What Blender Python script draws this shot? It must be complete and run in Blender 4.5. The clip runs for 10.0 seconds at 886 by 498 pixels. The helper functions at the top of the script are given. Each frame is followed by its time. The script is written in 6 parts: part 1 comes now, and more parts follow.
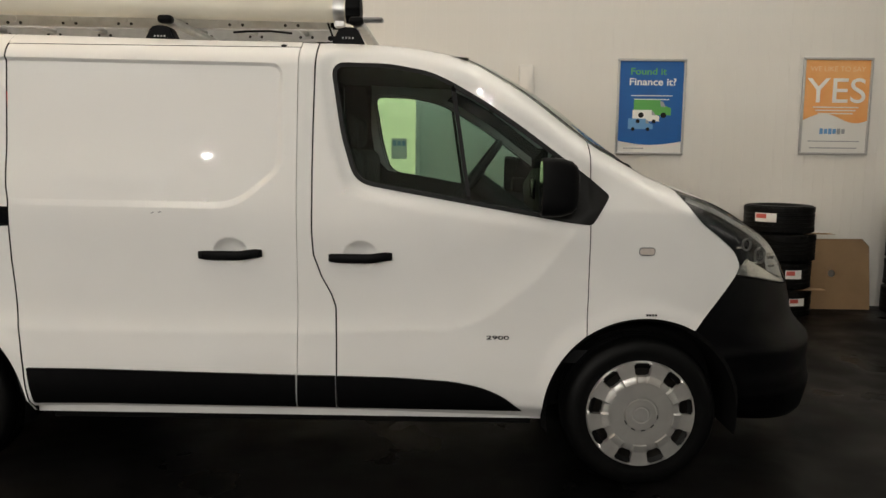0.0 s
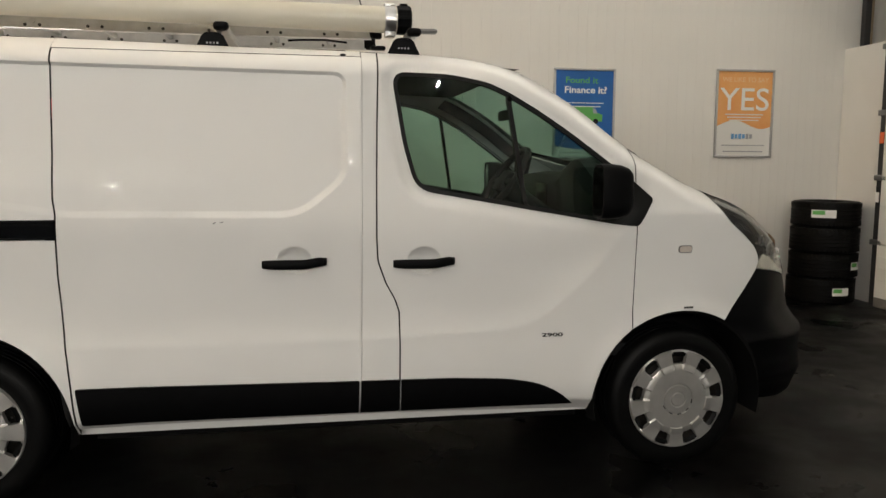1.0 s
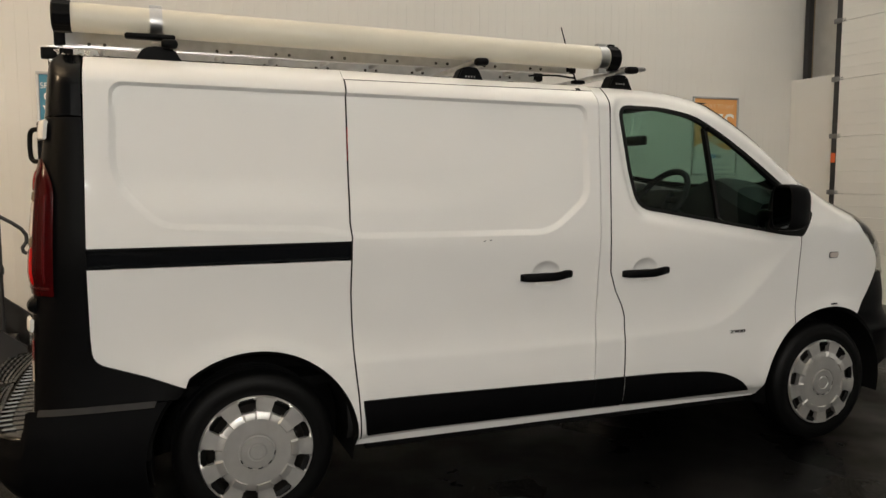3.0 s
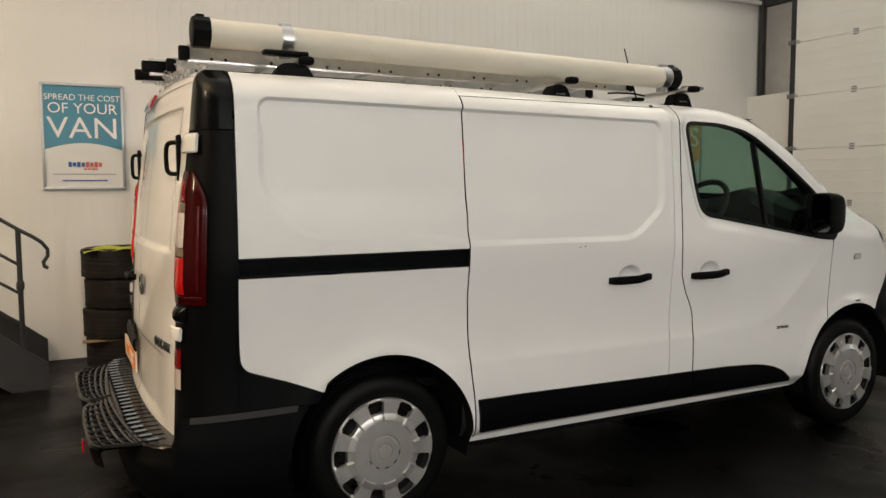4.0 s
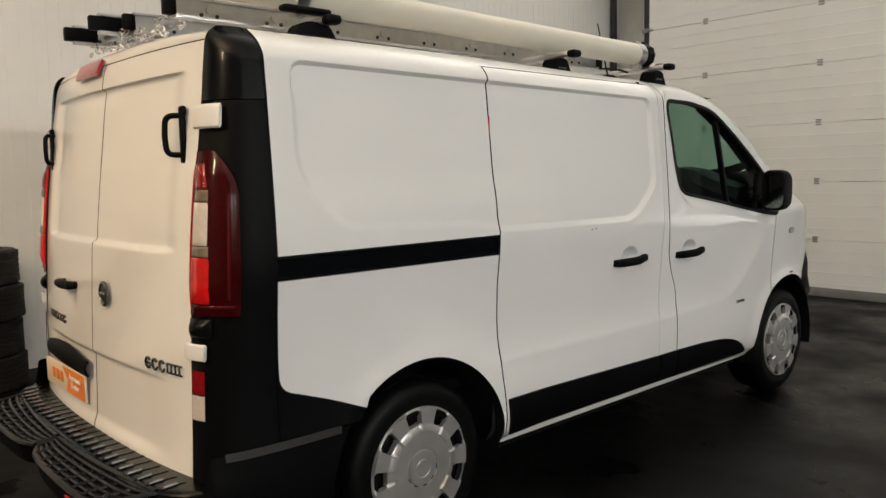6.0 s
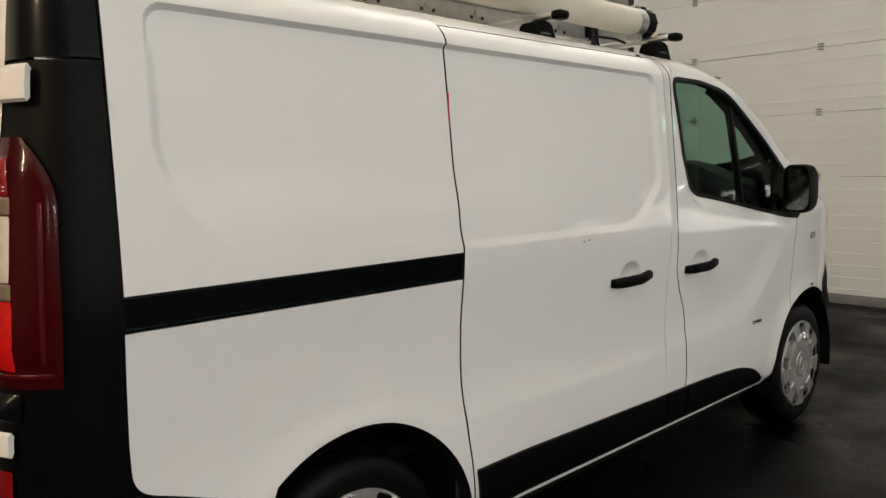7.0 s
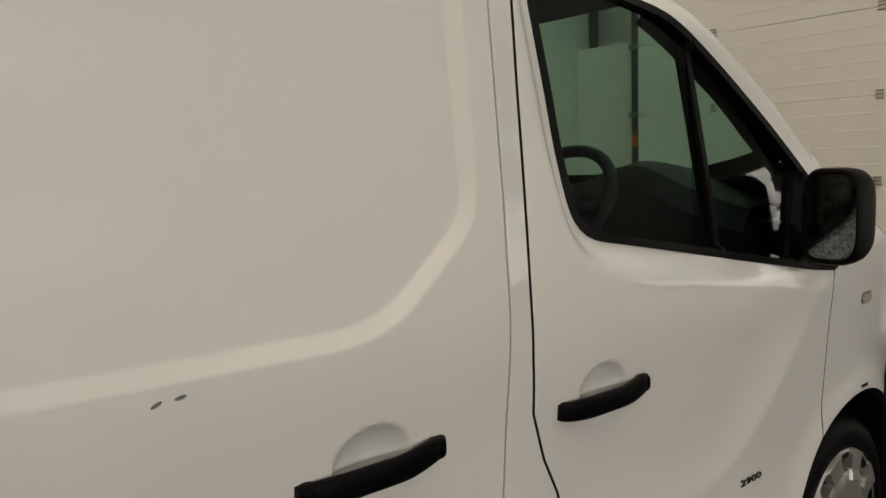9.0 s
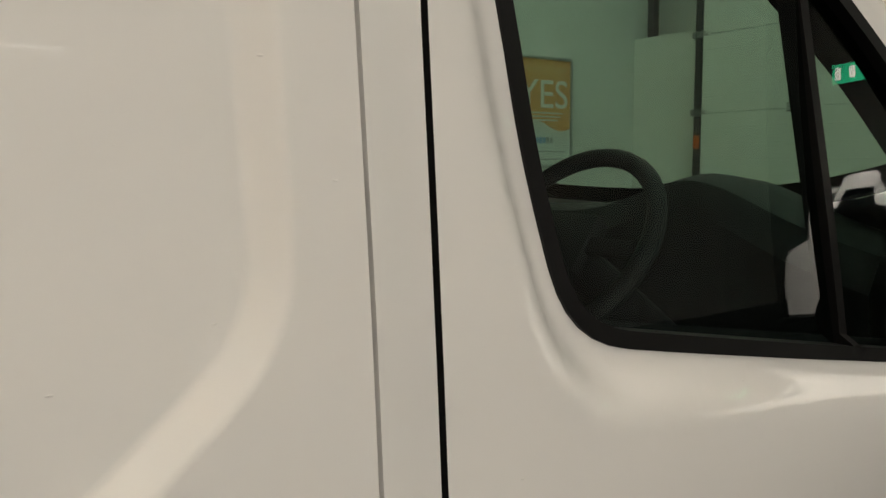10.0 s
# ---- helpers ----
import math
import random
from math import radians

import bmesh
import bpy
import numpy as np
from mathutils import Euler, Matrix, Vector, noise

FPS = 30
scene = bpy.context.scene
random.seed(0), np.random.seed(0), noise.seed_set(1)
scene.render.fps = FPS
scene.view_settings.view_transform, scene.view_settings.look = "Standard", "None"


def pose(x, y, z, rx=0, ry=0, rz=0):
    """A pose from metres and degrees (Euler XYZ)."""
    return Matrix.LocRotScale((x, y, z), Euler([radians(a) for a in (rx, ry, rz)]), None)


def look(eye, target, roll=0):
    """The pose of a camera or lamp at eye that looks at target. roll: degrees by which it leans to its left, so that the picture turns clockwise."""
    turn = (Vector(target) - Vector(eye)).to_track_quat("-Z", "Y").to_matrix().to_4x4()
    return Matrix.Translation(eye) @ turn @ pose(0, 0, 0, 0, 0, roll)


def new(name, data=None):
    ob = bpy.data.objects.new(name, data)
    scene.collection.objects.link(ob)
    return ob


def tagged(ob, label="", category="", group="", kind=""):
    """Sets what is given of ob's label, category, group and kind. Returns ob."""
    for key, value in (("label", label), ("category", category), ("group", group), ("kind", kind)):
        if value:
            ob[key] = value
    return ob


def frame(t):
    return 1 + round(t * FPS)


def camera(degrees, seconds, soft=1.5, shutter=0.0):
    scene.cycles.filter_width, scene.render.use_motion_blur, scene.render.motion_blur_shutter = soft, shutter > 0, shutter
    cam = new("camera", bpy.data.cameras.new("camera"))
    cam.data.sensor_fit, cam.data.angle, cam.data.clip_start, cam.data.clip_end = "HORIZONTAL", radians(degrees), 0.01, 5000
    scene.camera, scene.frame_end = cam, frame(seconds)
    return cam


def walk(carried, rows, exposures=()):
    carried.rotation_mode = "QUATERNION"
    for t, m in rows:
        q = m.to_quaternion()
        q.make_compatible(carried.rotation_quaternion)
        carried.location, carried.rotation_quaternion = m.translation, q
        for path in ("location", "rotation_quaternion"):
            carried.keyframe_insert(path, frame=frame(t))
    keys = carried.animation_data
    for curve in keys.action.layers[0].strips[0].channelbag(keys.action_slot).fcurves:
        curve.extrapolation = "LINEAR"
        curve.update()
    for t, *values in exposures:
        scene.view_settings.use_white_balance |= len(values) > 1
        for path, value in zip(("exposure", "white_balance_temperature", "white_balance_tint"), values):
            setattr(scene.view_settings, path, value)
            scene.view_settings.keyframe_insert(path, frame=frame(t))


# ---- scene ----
cam = camera(59.6, 10.0)
PATH = [
    (0, (-0.837, -4.198, 1.445), (-0.856, -2.213, 1.203), 0.7),
    (0.5, (-1.288, -4.205, 1.426), (-1.128, -2.225, 1.195), 0.4),
    (1, (-1.697, -4.249, 1.454), (-1.36, -2.291, 1.224), 0.3),
    (1.5, (-2.15, -4.201, 1.459), (-1.664, -2.274, 1.234), 0.1),
    (2, (-2.611, -4.209, 1.472), (-2.039, -2.305, 1.256), 0.0),
    (2.5, (-3.041, -4.181, 1.465), (-2.401, -2.297, 1.259), 0.1),
    (3, (-3.487, -4.145, 1.481), (-2.78, -2.284, 1.293), -0.0),
    (4.5, (-4.784, -3.827, 1.477), (-3.739, -2.129, 1.32), -0.4),
    (5, (-5.042, -3.642, 1.446), (-3.867, -2.032, 1.278), -0.6),
    (6.5, (-4.761, -2.865, 1.471), (-3.393, -1.421, 1.263), -1.3),
    (7, (-4.339, -2.606, 1.465), (-2.962, -1.171, 1.254), -1.3),
    (7.5, (-3.893, -2.395, 1.464), (-2.528, -0.947, 1.263), -1.5),
    (8, (-3.401, -2.233, 1.476), (-2.065, -0.759, 1.269), -1.2),
    (8.5, (-2.9, -2.076, 1.468), (-1.596, -0.572, 1.261), -1.5),
    (9, (-2.402, -1.901, 1.461), (-1.119, -0.381, 1.258), -1.7),
    (9.3, (-2.163, -1.734, 1.463), (-0.899, -0.201, 1.236), -0.2),
    (9.5, (-2.038, -1.625, 1.465), (-0.794, -0.075, 1.242), -0.4),
    (9.7, (-1.923, -1.534, 1.475), (-0.699, 0.033, 1.256), -0.3),
    (9.8, (-1.874, -1.498, 1.482), (-0.662, 0.078, 1.26), -0.2),
    (10, (-1.758, -1.435, 1.488), (-0.584, 0.171, 1.279), -0.4),
]
walk(cam, [(t, look(eye, target, roll)) for t, eye, target, roll in PATH],
     exposures=[(0.0, -0.11, 6560, 10), (3.0, -0.19, 6540, 10), (5.0, -0.11, 6300, 10), (6.5, -0.14, 6280, 10), (7.0, -0.19, 6390, 10), (7.5, -0.35, 6520, 10),
                (8.5, -0.46, 6680, 10), (9.2, -0.37, 6800, 10), (10.0, -0.24, 6860, 10)])

# ---- world, lights, exposure ----
world = bpy.data.worlds.new("world")
scene.world = world
world.use_nodes = True
world.node_tree.nodes["Background"].inputs[0].default_value = (0.9, 0.95, 1.0, 1)
world.node_tree.nodes["Background"].inputs[1].default_value = 0.02

STRIP_Z = 4.5
# x, y, watts, warmth, share thrown down: twin batten lights whose light mostly goes up to the ceiling
# Added: warm strip for the load doors, two wide panels to brighten parked vans.
STRIPS = [(-6.6, -5.9, 75, 0, 0.04), (-1.0, -5.9, 75, 0, 0.04), (-6.6, -9.6, 95, 0, 0.03), (-1.0, -9.6, 95, 0, 0.03), (-2.6, 1.2, 88, 0, 0),
          (1.8, 0.8, 175, 0, 0), (-9.4, -0.6, 560, 1, 0.50), (7.6, -5.4, 50, 0, 12.0), (11.4, -7.6, 60, 0, 4.0), (5.2, -3.6, 45, 0, 0)]
for sx, sy, watts, warm, down in STRIPS:
    for dx, up, share in ((0, 1, 1.25), (-0.62, 0, down / 2), (0.62, 0, down / 2)):
        if not share:
            continue
        lamp = bpy.data.lights.new("strip_lamp", "AREA")
        lamp.shape, lamp.size, lamp.size_y, lamp.energy = "RECTANGLE", 2.1 if up else 0.85, 0.8 if down > 0.5 else 0.13, watts * share
        if down > 1 and not up:
            lamp.spread = radians(110)
        lamp.color = (1.0, 0.74, 0.46) if warm else (1.0, 0.972, 0.910)
        new("strip_lamp", lamp).matrix_world = pose(sx + dx, sy, STRIP_Z + (0.05 if up else -0.05), 180 * up, 0, 0)
# three small unseen flood lights on ceiling rods, added as fill towards the van
FILL_FLOODS = [look((-7.4, -8.4, 2.85), (-2.4, -0.9, 0.5)), look((-4.3, -8.6, 2.7), (-2.2, -0.9, 0.4)), look((-1.2, -8.7, 2.8), (-1.6, -0.9, 0.4))]
for m in FILL_FLOODS:
    lamp = bpy.data.lights.new("flood_lamp", "AREA")
    lamp.shape, lamp.size, lamp.size_y, lamp.energy, lamp.color = "RECTANGLE", 0.06, 0.045, 90, (1.0, 0.965, 0.905)
    new("flood_lamp", lamp).matrix_world = m


# ---- materials ----
def nodes_of(m):
    m.use_nodes = True
    t = m.node_tree
    return t, t.nodes, t.links, t.nodes["Principled BSDF"]


def mat(name, color, rough=0.5, metal=0.0, vary=0.0, scale=8.0, bump=0.0, bump_scale=60.0, coat=0.0, coat_rough=0.05,
        rough_vary=0.0, emit=0.0, spec=None, random_vary=0.0, color2=None, detail=6.0):
    m = bpy.data.materials.new(name)
    t, n, l, b = nodes_of(m)
    b.inputs["Base Color"].default_value = (*color, 1)
    b.inputs["Roughness"].default_value = rough
    b.inputs["Metallic"].default_value = metal
    b.inputs["Coat Weight"].default_value = coat
    b.inputs["Coat Roughness"].default_value = coat_rough
    if spec is not None:
        b.inputs["Specular IOR Level"].default_value = spec
    if emit:
        b.inputs["Emission Color"].default_value = (*color, 1)
        b.inputs["Emission Strength"].default_value = emit
    co = n.new("ShaderNodeTexCoord")
    if vary or rough_vary or color2:
        nz = n.new("ShaderNodeTexNoise")
        nz.inputs["Scale"].default_value, nz.inputs["Detail"].default_value = scale, detail
        l.new(co.outputs["Object"], nz.inputs["Vector"])
        if vary or color2:
            mix = n.new("ShaderNodeMix")
            mix.data_type = "RGBA"
            ramp = n.new("ShaderNodeMapRange")
            ramp.inputs[1].default_value, ramp.inputs[2].default_value = 0.3, 0.7
            l.new(nz.outputs["Fac"], ramp.inputs[0])
            l.new(ramp.outputs[0], mix.inputs["Factor"])
            other = color2 or tuple(c * (1 - vary) for c in color)
            mix.inputs["A"].default_value, mix.inputs["B"].default_value = (*color, 1), (*other, 1)
            out = mix.outputs["Result"]
            if random_vary:
                info = n.new("ShaderNodeObjectInfo")
                hsv = n.new("ShaderNodeHueSaturation")
                mr = n.new("ShaderNodeMapRange")
                mr.inputs[3].default_value, mr.inputs[4].default_value = 1 - random_vary, 1 + random_vary
                l.new(info.outputs["Random"], mr.inputs[0])
                l.new(mr.outputs[0], hsv.inputs["Value"])
                l.new(out, hsv.inputs["Color"])
                out = hsv.outputs["Color"]
            l.new(out, b.inputs["Base Color"])
        if rough_vary:
            rr = n.new("ShaderNodeMapRange")
            rr.inputs[1].default_value, rr.inputs[2].default_value = 0.3, 0.7
            rr.inputs[3].default_value, rr.inputs[4].default_value = rough - rough_vary, rough + rough_vary
            l.new(nz.outputs["Fac"], rr.inputs[0])
            l.new(rr.outputs[0], b.inputs["Roughness"])
    if bump:
        nb = n.new("ShaderNodeTexNoise")
        nb.inputs["Scale"].default_value, nb.inputs["Detail"].default_value = bump_scale, 4
        l.new(co.outputs["Object"], nb.inputs["Vector"])
        bp = n.new("ShaderNodeBump")
        bp.inputs["Strength"].default_value, bp.inputs["Distance"].default_value = bump, 0.002
        l.new(nb.outputs["Fac"], bp.inputs["Height"])
        l.new(bp.outputs[0], b.inputs["Normal"])
    return m


def glass(name, tint, rough=0.0):
    """Thin pane: clear tinted pass-through with a mirror-like coat by Fresnel."""
    m = bpy.data.materials.new(name)
    m.use_nodes = True
    t = m.node_tree
    n, l = t.nodes, t.links
    n.remove(n["Principled BSDF"])
    tr, gl, mx, fr = n.new("ShaderNodeBsdfTransparent"), n.new("ShaderNodeBsdfGlossy"), n.new("ShaderNodeMixShader"), n.new("ShaderNodeLayerWeight")
    tr.inputs[0].default_value = (*tint, 1)
    gl.inputs[0].default_value, gl.inputs["Roughness"].default_value = (1, 1, 1, 1), rough
    fr.inputs[0].default_value = 0.5
    pw, ad = n.new("ShaderNodeMath"), n.new("ShaderNodeMath")
    pw.operation, ad.operation = "POWER", "MULTIPLY_ADD"
    pw.inputs[1].default_value, ad.inputs[1].default_value, ad.inputs[2].default_value = 5.0, 0.92, 0.036
    l.new(fr.outputs["Facing"], pw.inputs[0])
    l.new(pw.outputs[0], ad.inputs[0])
    l.new(ad.outputs[0], mx.inputs[0])
    l.new(tr.outputs[0], mx.inputs[1])
    l.new(gl.outputs[0], mx.inputs[2])
    l.new(mx.outputs[0], n["Material Output"].inputs[0])
    return m


M_WHITE = mat("white_paint", (0.80, 0.79, 0.77), 0.40, spec=0.10, coat=1.0, coat_rough=0.02, vary=0.03, scale=1.5, bump=0.02, bump_scale=14)
def add_nibs(m):
    """Small dents and dust nibs strewn over the clear coat."""
    t, n, l, b = nodes_of(m)
    co, vo, rp, bp = n.new("ShaderNodeTexCoord"), n.new("ShaderNodeTexVoronoi"), n.new("ShaderNodeMapRange"), n.new("ShaderNodeBump")
    st = n.new("ShaderNodeMapping")
    st.inputs["Rotation"].default_value, st.inputs["Scale"].default_value = (0, 0.5, 0), (1, 1, 2.6)
    vo.inputs["Scale"].default_value = 15.0
    rp.inputs[1].default_value, rp.inputs[2].default_value, rp.inputs[3].default_value, rp.inputs[4].default_value = 0.0, 0.04, 1.0, 0.0
    bp.inputs["Strength"].default_value, bp.inputs["Distance"].default_value = 0.5, 0.002
    l.new(co.outputs["Object"], st.inputs[0])
    l.new(st.outputs[0], vo.inputs["Vector"])
    l.new(vo.outputs["Distance"], rp.inputs[0])
    l.new(rp.outputs[0], bp.inputs["Height"])
    old = b.inputs["Normal"].links[0].from_socket
    l.new(old, bp.inputs["Normal"])
    l.new(bp.outputs[0], b.inputs["Normal"])
    l.new(bp.outputs[0], b.inputs["Coat Normal"])


add_nibs(M_WHITE)
M_SEAL_SHADE = mat("black_seal_and_shade", (0.004, 0.004, 0.004), 0.8)
M_RUBBER = mat("black_window_rubber", (0.004, 0.004, 0.004), 0.5, spec=0.2)
M_BLACK = mat("black_textured_plastic", (0.0026, 0.0026, 0.003), 0.48, spec=0.085, vary=0.3, scale=20, bump=0.12, bump_scale=500)
M_GLOSS = mat("gloss_black", (0.0026, 0.0031, 0.0040), 0.26, spec=0.09, coat=0.13, coat_rough=0.10)
M_DARK = mat("dark_cabin_plastic", (0.012, 0.012, 0.013), 0.6, spec=0.25, vary=0.3, scale=12)
M_UNDER = mat("dark_underbody", (0.004, 0.004, 0.004), 0.9, spec=0.1)
M_GLASS = glass("tinted_window_glass", (0.50, 0.67, 0.60))
M_LENS = glass("clear_lamp_lens", (0.86, 0.88, 0.88))
M_CHROME = mat("chrome", (0.75, 0.75, 0.76), 0.12, metal=1.0)
M_PROJ = mat("dark_projector_glass", (0.01, 0.011, 0.012), 0.03, spec=0.8, coat=1.0)
M_MIRROR = mat("mirror_glass", (0.22, 0.25, 0.245), 0.05, metal=1.0, vary=0.75, scale=120, bump=0.05, bump_scale=260)
M_TYRE = mat("tyre_rubber", (0.003, 0.003, 0.003), 0.46, spec=0.13, vary=0.35, scale=15, bump=0.2, bump_scale=90)
# Paler, browner rubber: the light on the left stack is in its colour.
M_LITTYRE = mat("brown_lit_rubber", (0.022, 0.019, 0.015), 0.65, spec=0.2, vary=0.4, scale=9, bump=0.2, bump_scale=90)
M_SILVER = mat("silver_painted_plastic", (0.56, 0.55, 0.53), 0.30, metal=0.65, vary=0.12, scale=20, coat=0.4)
M_STEEL = mat("dark_steel", (0.05, 0.045, 0.04), 0.6, metal=0.4, vary=0.4, scale=20)
M_ALU = mat("brushed_aluminium", (0.62, 0.62, 0.62), 0.32, metal=1.0, vary=0.15, scale=25)
M_LAMPCHROME = mat("lamp_chrome", (0.93, 0.90, 0.84), 0.10, metal=0.85, vary=0.3, scale=9, bump=1.0, bump_scale=14)
M_TUBE = mat("cream_pvc_tube", (0.71, 0.665, 0.555), 0.38, vary=0.10, scale=3, coat=0.15)
def lamp_plastic(name, color, dark, coat, spec=0.18):
    """Moulded lamp plastic with fine vertical flutes and a lattice of facets under a clear face."""
    m = mat(name, color, 0.14, spec=spec, coat=coat, coat_rough=0.03)
    t, n, l, b = nodes_of(m)
    co = n.new("ShaderNodeTexCoord")
    w1, w2, mx = n.new("ShaderNodeTexWave"), n.new("ShaderNodeTexVoronoi"), n.new("ShaderNodeMix")
    w1.bands_direction = "Z"
    w1.inputs["Scale"].default_value, w1.inputs["Distortion"].default_value = 22.0, 0.6
    w2.inputs["Scale"].default_value = 55.0
    l.new(co.outputs["Object"], w1.inputs["Vector"])
    l.new(co.outputs["Object"], w2.inputs["Vector"])
    mx.data_type = "RGBA"
    mx.inputs["A"].default_value, mx.inputs["B"].default_value = (*color, 1), (*dark, 1)
    soft = n.new("ShaderNodeMath")
    soft.operation = "MULTIPLY"
    soft.inputs[1].default_value = 0.35
    l.new(w2.outputs["Distance"], soft.inputs[0])
    l.new(soft.outputs[0], mx.inputs["Factor"])
    l.new(mx.outputs["Result"], b.inputs["Base Color"])
    bp = n.new("ShaderNodeBump")
    bp.inputs["Strength"].default_value, bp.inputs["Distance"].default_value = 0.03, 0.004
    l.new(w1.outputs["Fac"], bp.inputs["Height"])
    l.new(bp.outputs[0], b.inputs["Normal"])
    return m


M_RED = lamp_plastic("red_lamp_plastic", (0.60, 0.008, 0.007), (0.25, 0.003, 0.003), 0.8)
M_REDDARK = lamp_plastic("dark_red_lamp_plastic", (0.040, 0.0018, 0.0022), (0.022, 0.001, 0.0013), 0.2, 0.08)
M_RIBRED = lamp_plastic("maroon_lamp_rib", (0.075, 0.005, 0.006), (0.045, 0.003, 0.004), 0.5)
M_REDMID = lamp_plastic("deep_red_reflector", (0.24, 0.006, 0.008), (0.12, 0.003, 0.004), 0.8)
M_LAMPWHITE = lamp_plastic("frosted_lamp_plastic", (0.62, 0.56, 0.51), (0.40, 0.33, 0.29), 0.8)
M_LAMPGREY = lamp_plastic("smoked_lamp_plastic", (0.20, 0.155, 0.11), (0.10, 0.075, 0.05), 0.8)
M_HIGHRED = lamp_plastic("pinkish_red_lamp_plastic", (0.40, 0.035, 0.045), (0.26, 0.02, 0.026), 0.6)
M_WALL = mat("white_wall_cladding", (0.80, 0.78, 0.74), 0.42, vary=0.09, scale=0.8, bump=0.05, bump_scale=12)
M_DOORW = mat("white_sectional_door", (0.80, 0.79, 0.755), 0.42, vary=0.05, scale=2.0, bump=0.15, bump_scale=120)
M_FLOOR = mat("dark_painted_floor", (0.002, 0.002, 0.002), 0.42, spec=0.10, color2=(0.0055, 0.0052, 0.005), scale=1.3, rough_vary=0.30, bump=0.9, bump_scale=130, detail=14)
M_CEIL = mat("ceiling_sheet", (0.72, 0.71, 0.68), 0.7, vary=0.1)
M_GREY = mat("grey_warehouse_wall", (0.24, 0.236, 0.228), 0.7, vary=0.15, scale=0.6)
M_STEELB = mat("dark_painted_steel", (0.030, 0.030, 0.032), 0.5, vary=0.3, scale=6)
M_GALV = mat("galvanised_steel", (0.30, 0.30, 0.30), 0.45, metal=0.8, vary=0.3, scale=10)
M_CARD = mat("brown_cardboard", (0.30, 0.19, 0.10), 0.85, vary=0.18, scale=4, bump=0.1, bump_scale=80)
M_ORANGE = mat("orange_print", (0.80, 0.22, 0.03), 0.5)
M_LAMPON = mat("glowing_diffuser", (1.0, 0.95, 0.86), 0.5, emit=6.0)


# ---- mesh tools ----
def part(name, bm, material, parent=None, label="", smooth=True):
    me = bpy.data.meshes.new(name)
    bm.to_mesh(me)
    bm.free()
    if smooth:
        for p in me.polygons:
            p.use_smooth = True
        me.set_sharp_from_angle(angle=radians(38))
    if material:
        me.materials.append(material)
        # second slot: near-black that puts shade on the folded edges
        if material is M_WHITE:
            me.materials.append(M_SEAL_SHADE)
    ob = new(name, me)
    if parent:
        ob.parent = parent
    if label:
        tagged(ob, label)
    return ob


def thing(name, label, category, group="", kind=""):
    return tagged(new(name), label, category, group, kind)


def from_arrays(verts, faces):
    me = bpy.data.meshes.new("tmp")
    me.from_pydata([tuple(v) for v in verts], [], faces)
    bm = bmesh.new()
    bm.from_mesh(me)
    bpy.data.meshes.remove(me)
    return bm


def add_box(bm, cx, cy, cz, sx, sy, sz, bevel=0.0, m=None, seg=2):
    r = bmesh.ops.create_cube(bm, size=1.0, matrix=(m or Matrix()) @ Matrix.Translation((cx, cy, cz)) @ Matrix.Diagonal((sx, sy, sz, 1)))
    if bevel:
        edges = list({e for v in r["verts"] for e in v.link_edges})
        bmesh.ops.bevel(bm, geom=edges, offset=bevel, segments=seg, affect="EDGES", profile=0.5)
    return bm


def box(cx, cy, cz, sx, sy, sz, bevel=0.0, m=None, seg=2):
    return add_box(bmesh.new(), cx, cy, cz, sx, sy, sz, bevel, m, seg)


def add_tube(bm, pts, r, n=10, caps=True):
    pts = [Vector(p) for p in pts]
    rings = []
    side = None
    for i, p in enumerate(pts):
        d = (pts[min(i + 1, len(pts) - 1)] - pts[max(i - 1, 0)]).normalized()
        if side is None:
            side = d.cross(Vector((0, 0, 1)))
            if side.length < 1e-3:
                side = d.cross(Vector((1, 0, 0)))
        else:
            side = side - d * side.dot(d)
        side.normalize()
        top = side.cross(d).normalized()
        rr = r[i] if isinstance(r, (list, tuple)) else r
        rings.append([bm.verts.new(p + (side * math.cos(a) + top * math.sin(a)) * rr) for a in (2 * math.pi * k / n for k in range(n))])
    for a, b in zip(rings, rings[1:]):
        for k in range(n):
            bm.faces.new((a[k], a[(k + 1) % n], b[(k + 1) % n], b[k]))
    if caps:
        bm.faces.new(rings[0][::-1])
        bm.faces.new(rings[-1])
    return bm


def tube(pts, r, n=10, caps=True):
    bm = add_tube(bmesh.new(), pts, r, n, caps)
    bmesh.ops.recalc_face_normals(bm, faces=bm.faces)
    return bm


def lathe(profile, n=48, m=None, bm=None):
    """Turns (radius, height) pairs about the y axis."""
    bm = bm or bmesh.new()
    m = m or Matrix()
    rings = []
    for r, h in profile:
        rings.append([bm.verts.new(m @ Vector((r * math.cos(a), h, r * math.sin(a)))) for a in (2 * math.pi * k / n for k in range(n))])
    for a, b in zip(rings, rings[1:]):
        for k in range(n):
            bm.faces.new((a[k], a[(k + 1) % n], b[(k + 1) % n], b[k]))
    bmesh.ops.recalc_face_normals(bm, faces=bm.faces)
    return bm


def grid_mesh(fn, nu, nv, flip=False):
    """A sheet of nu x nv cells through fn(u, v)."""
    verts = [fn(i / nu, j / nv) for i in range(nu + 1) for j in range(nv + 1)]
    faces = []
    for i in range(nu):
        for j in range(nv):
            a = i * (nv + 1) + j
            f = (a, a + nv + 1, a + nv + 2, a + 1)
            faces.append(f[::-1] if flip else f)
    return from_arrays(verts, faces)


def thicken(bm, d):
    """Gives a sheet the thickness d, against its normals."""
    bm.normal_update()
    bmesh.ops.solidify(bm, geom=bm.faces[:], thickness=d)
    return bm


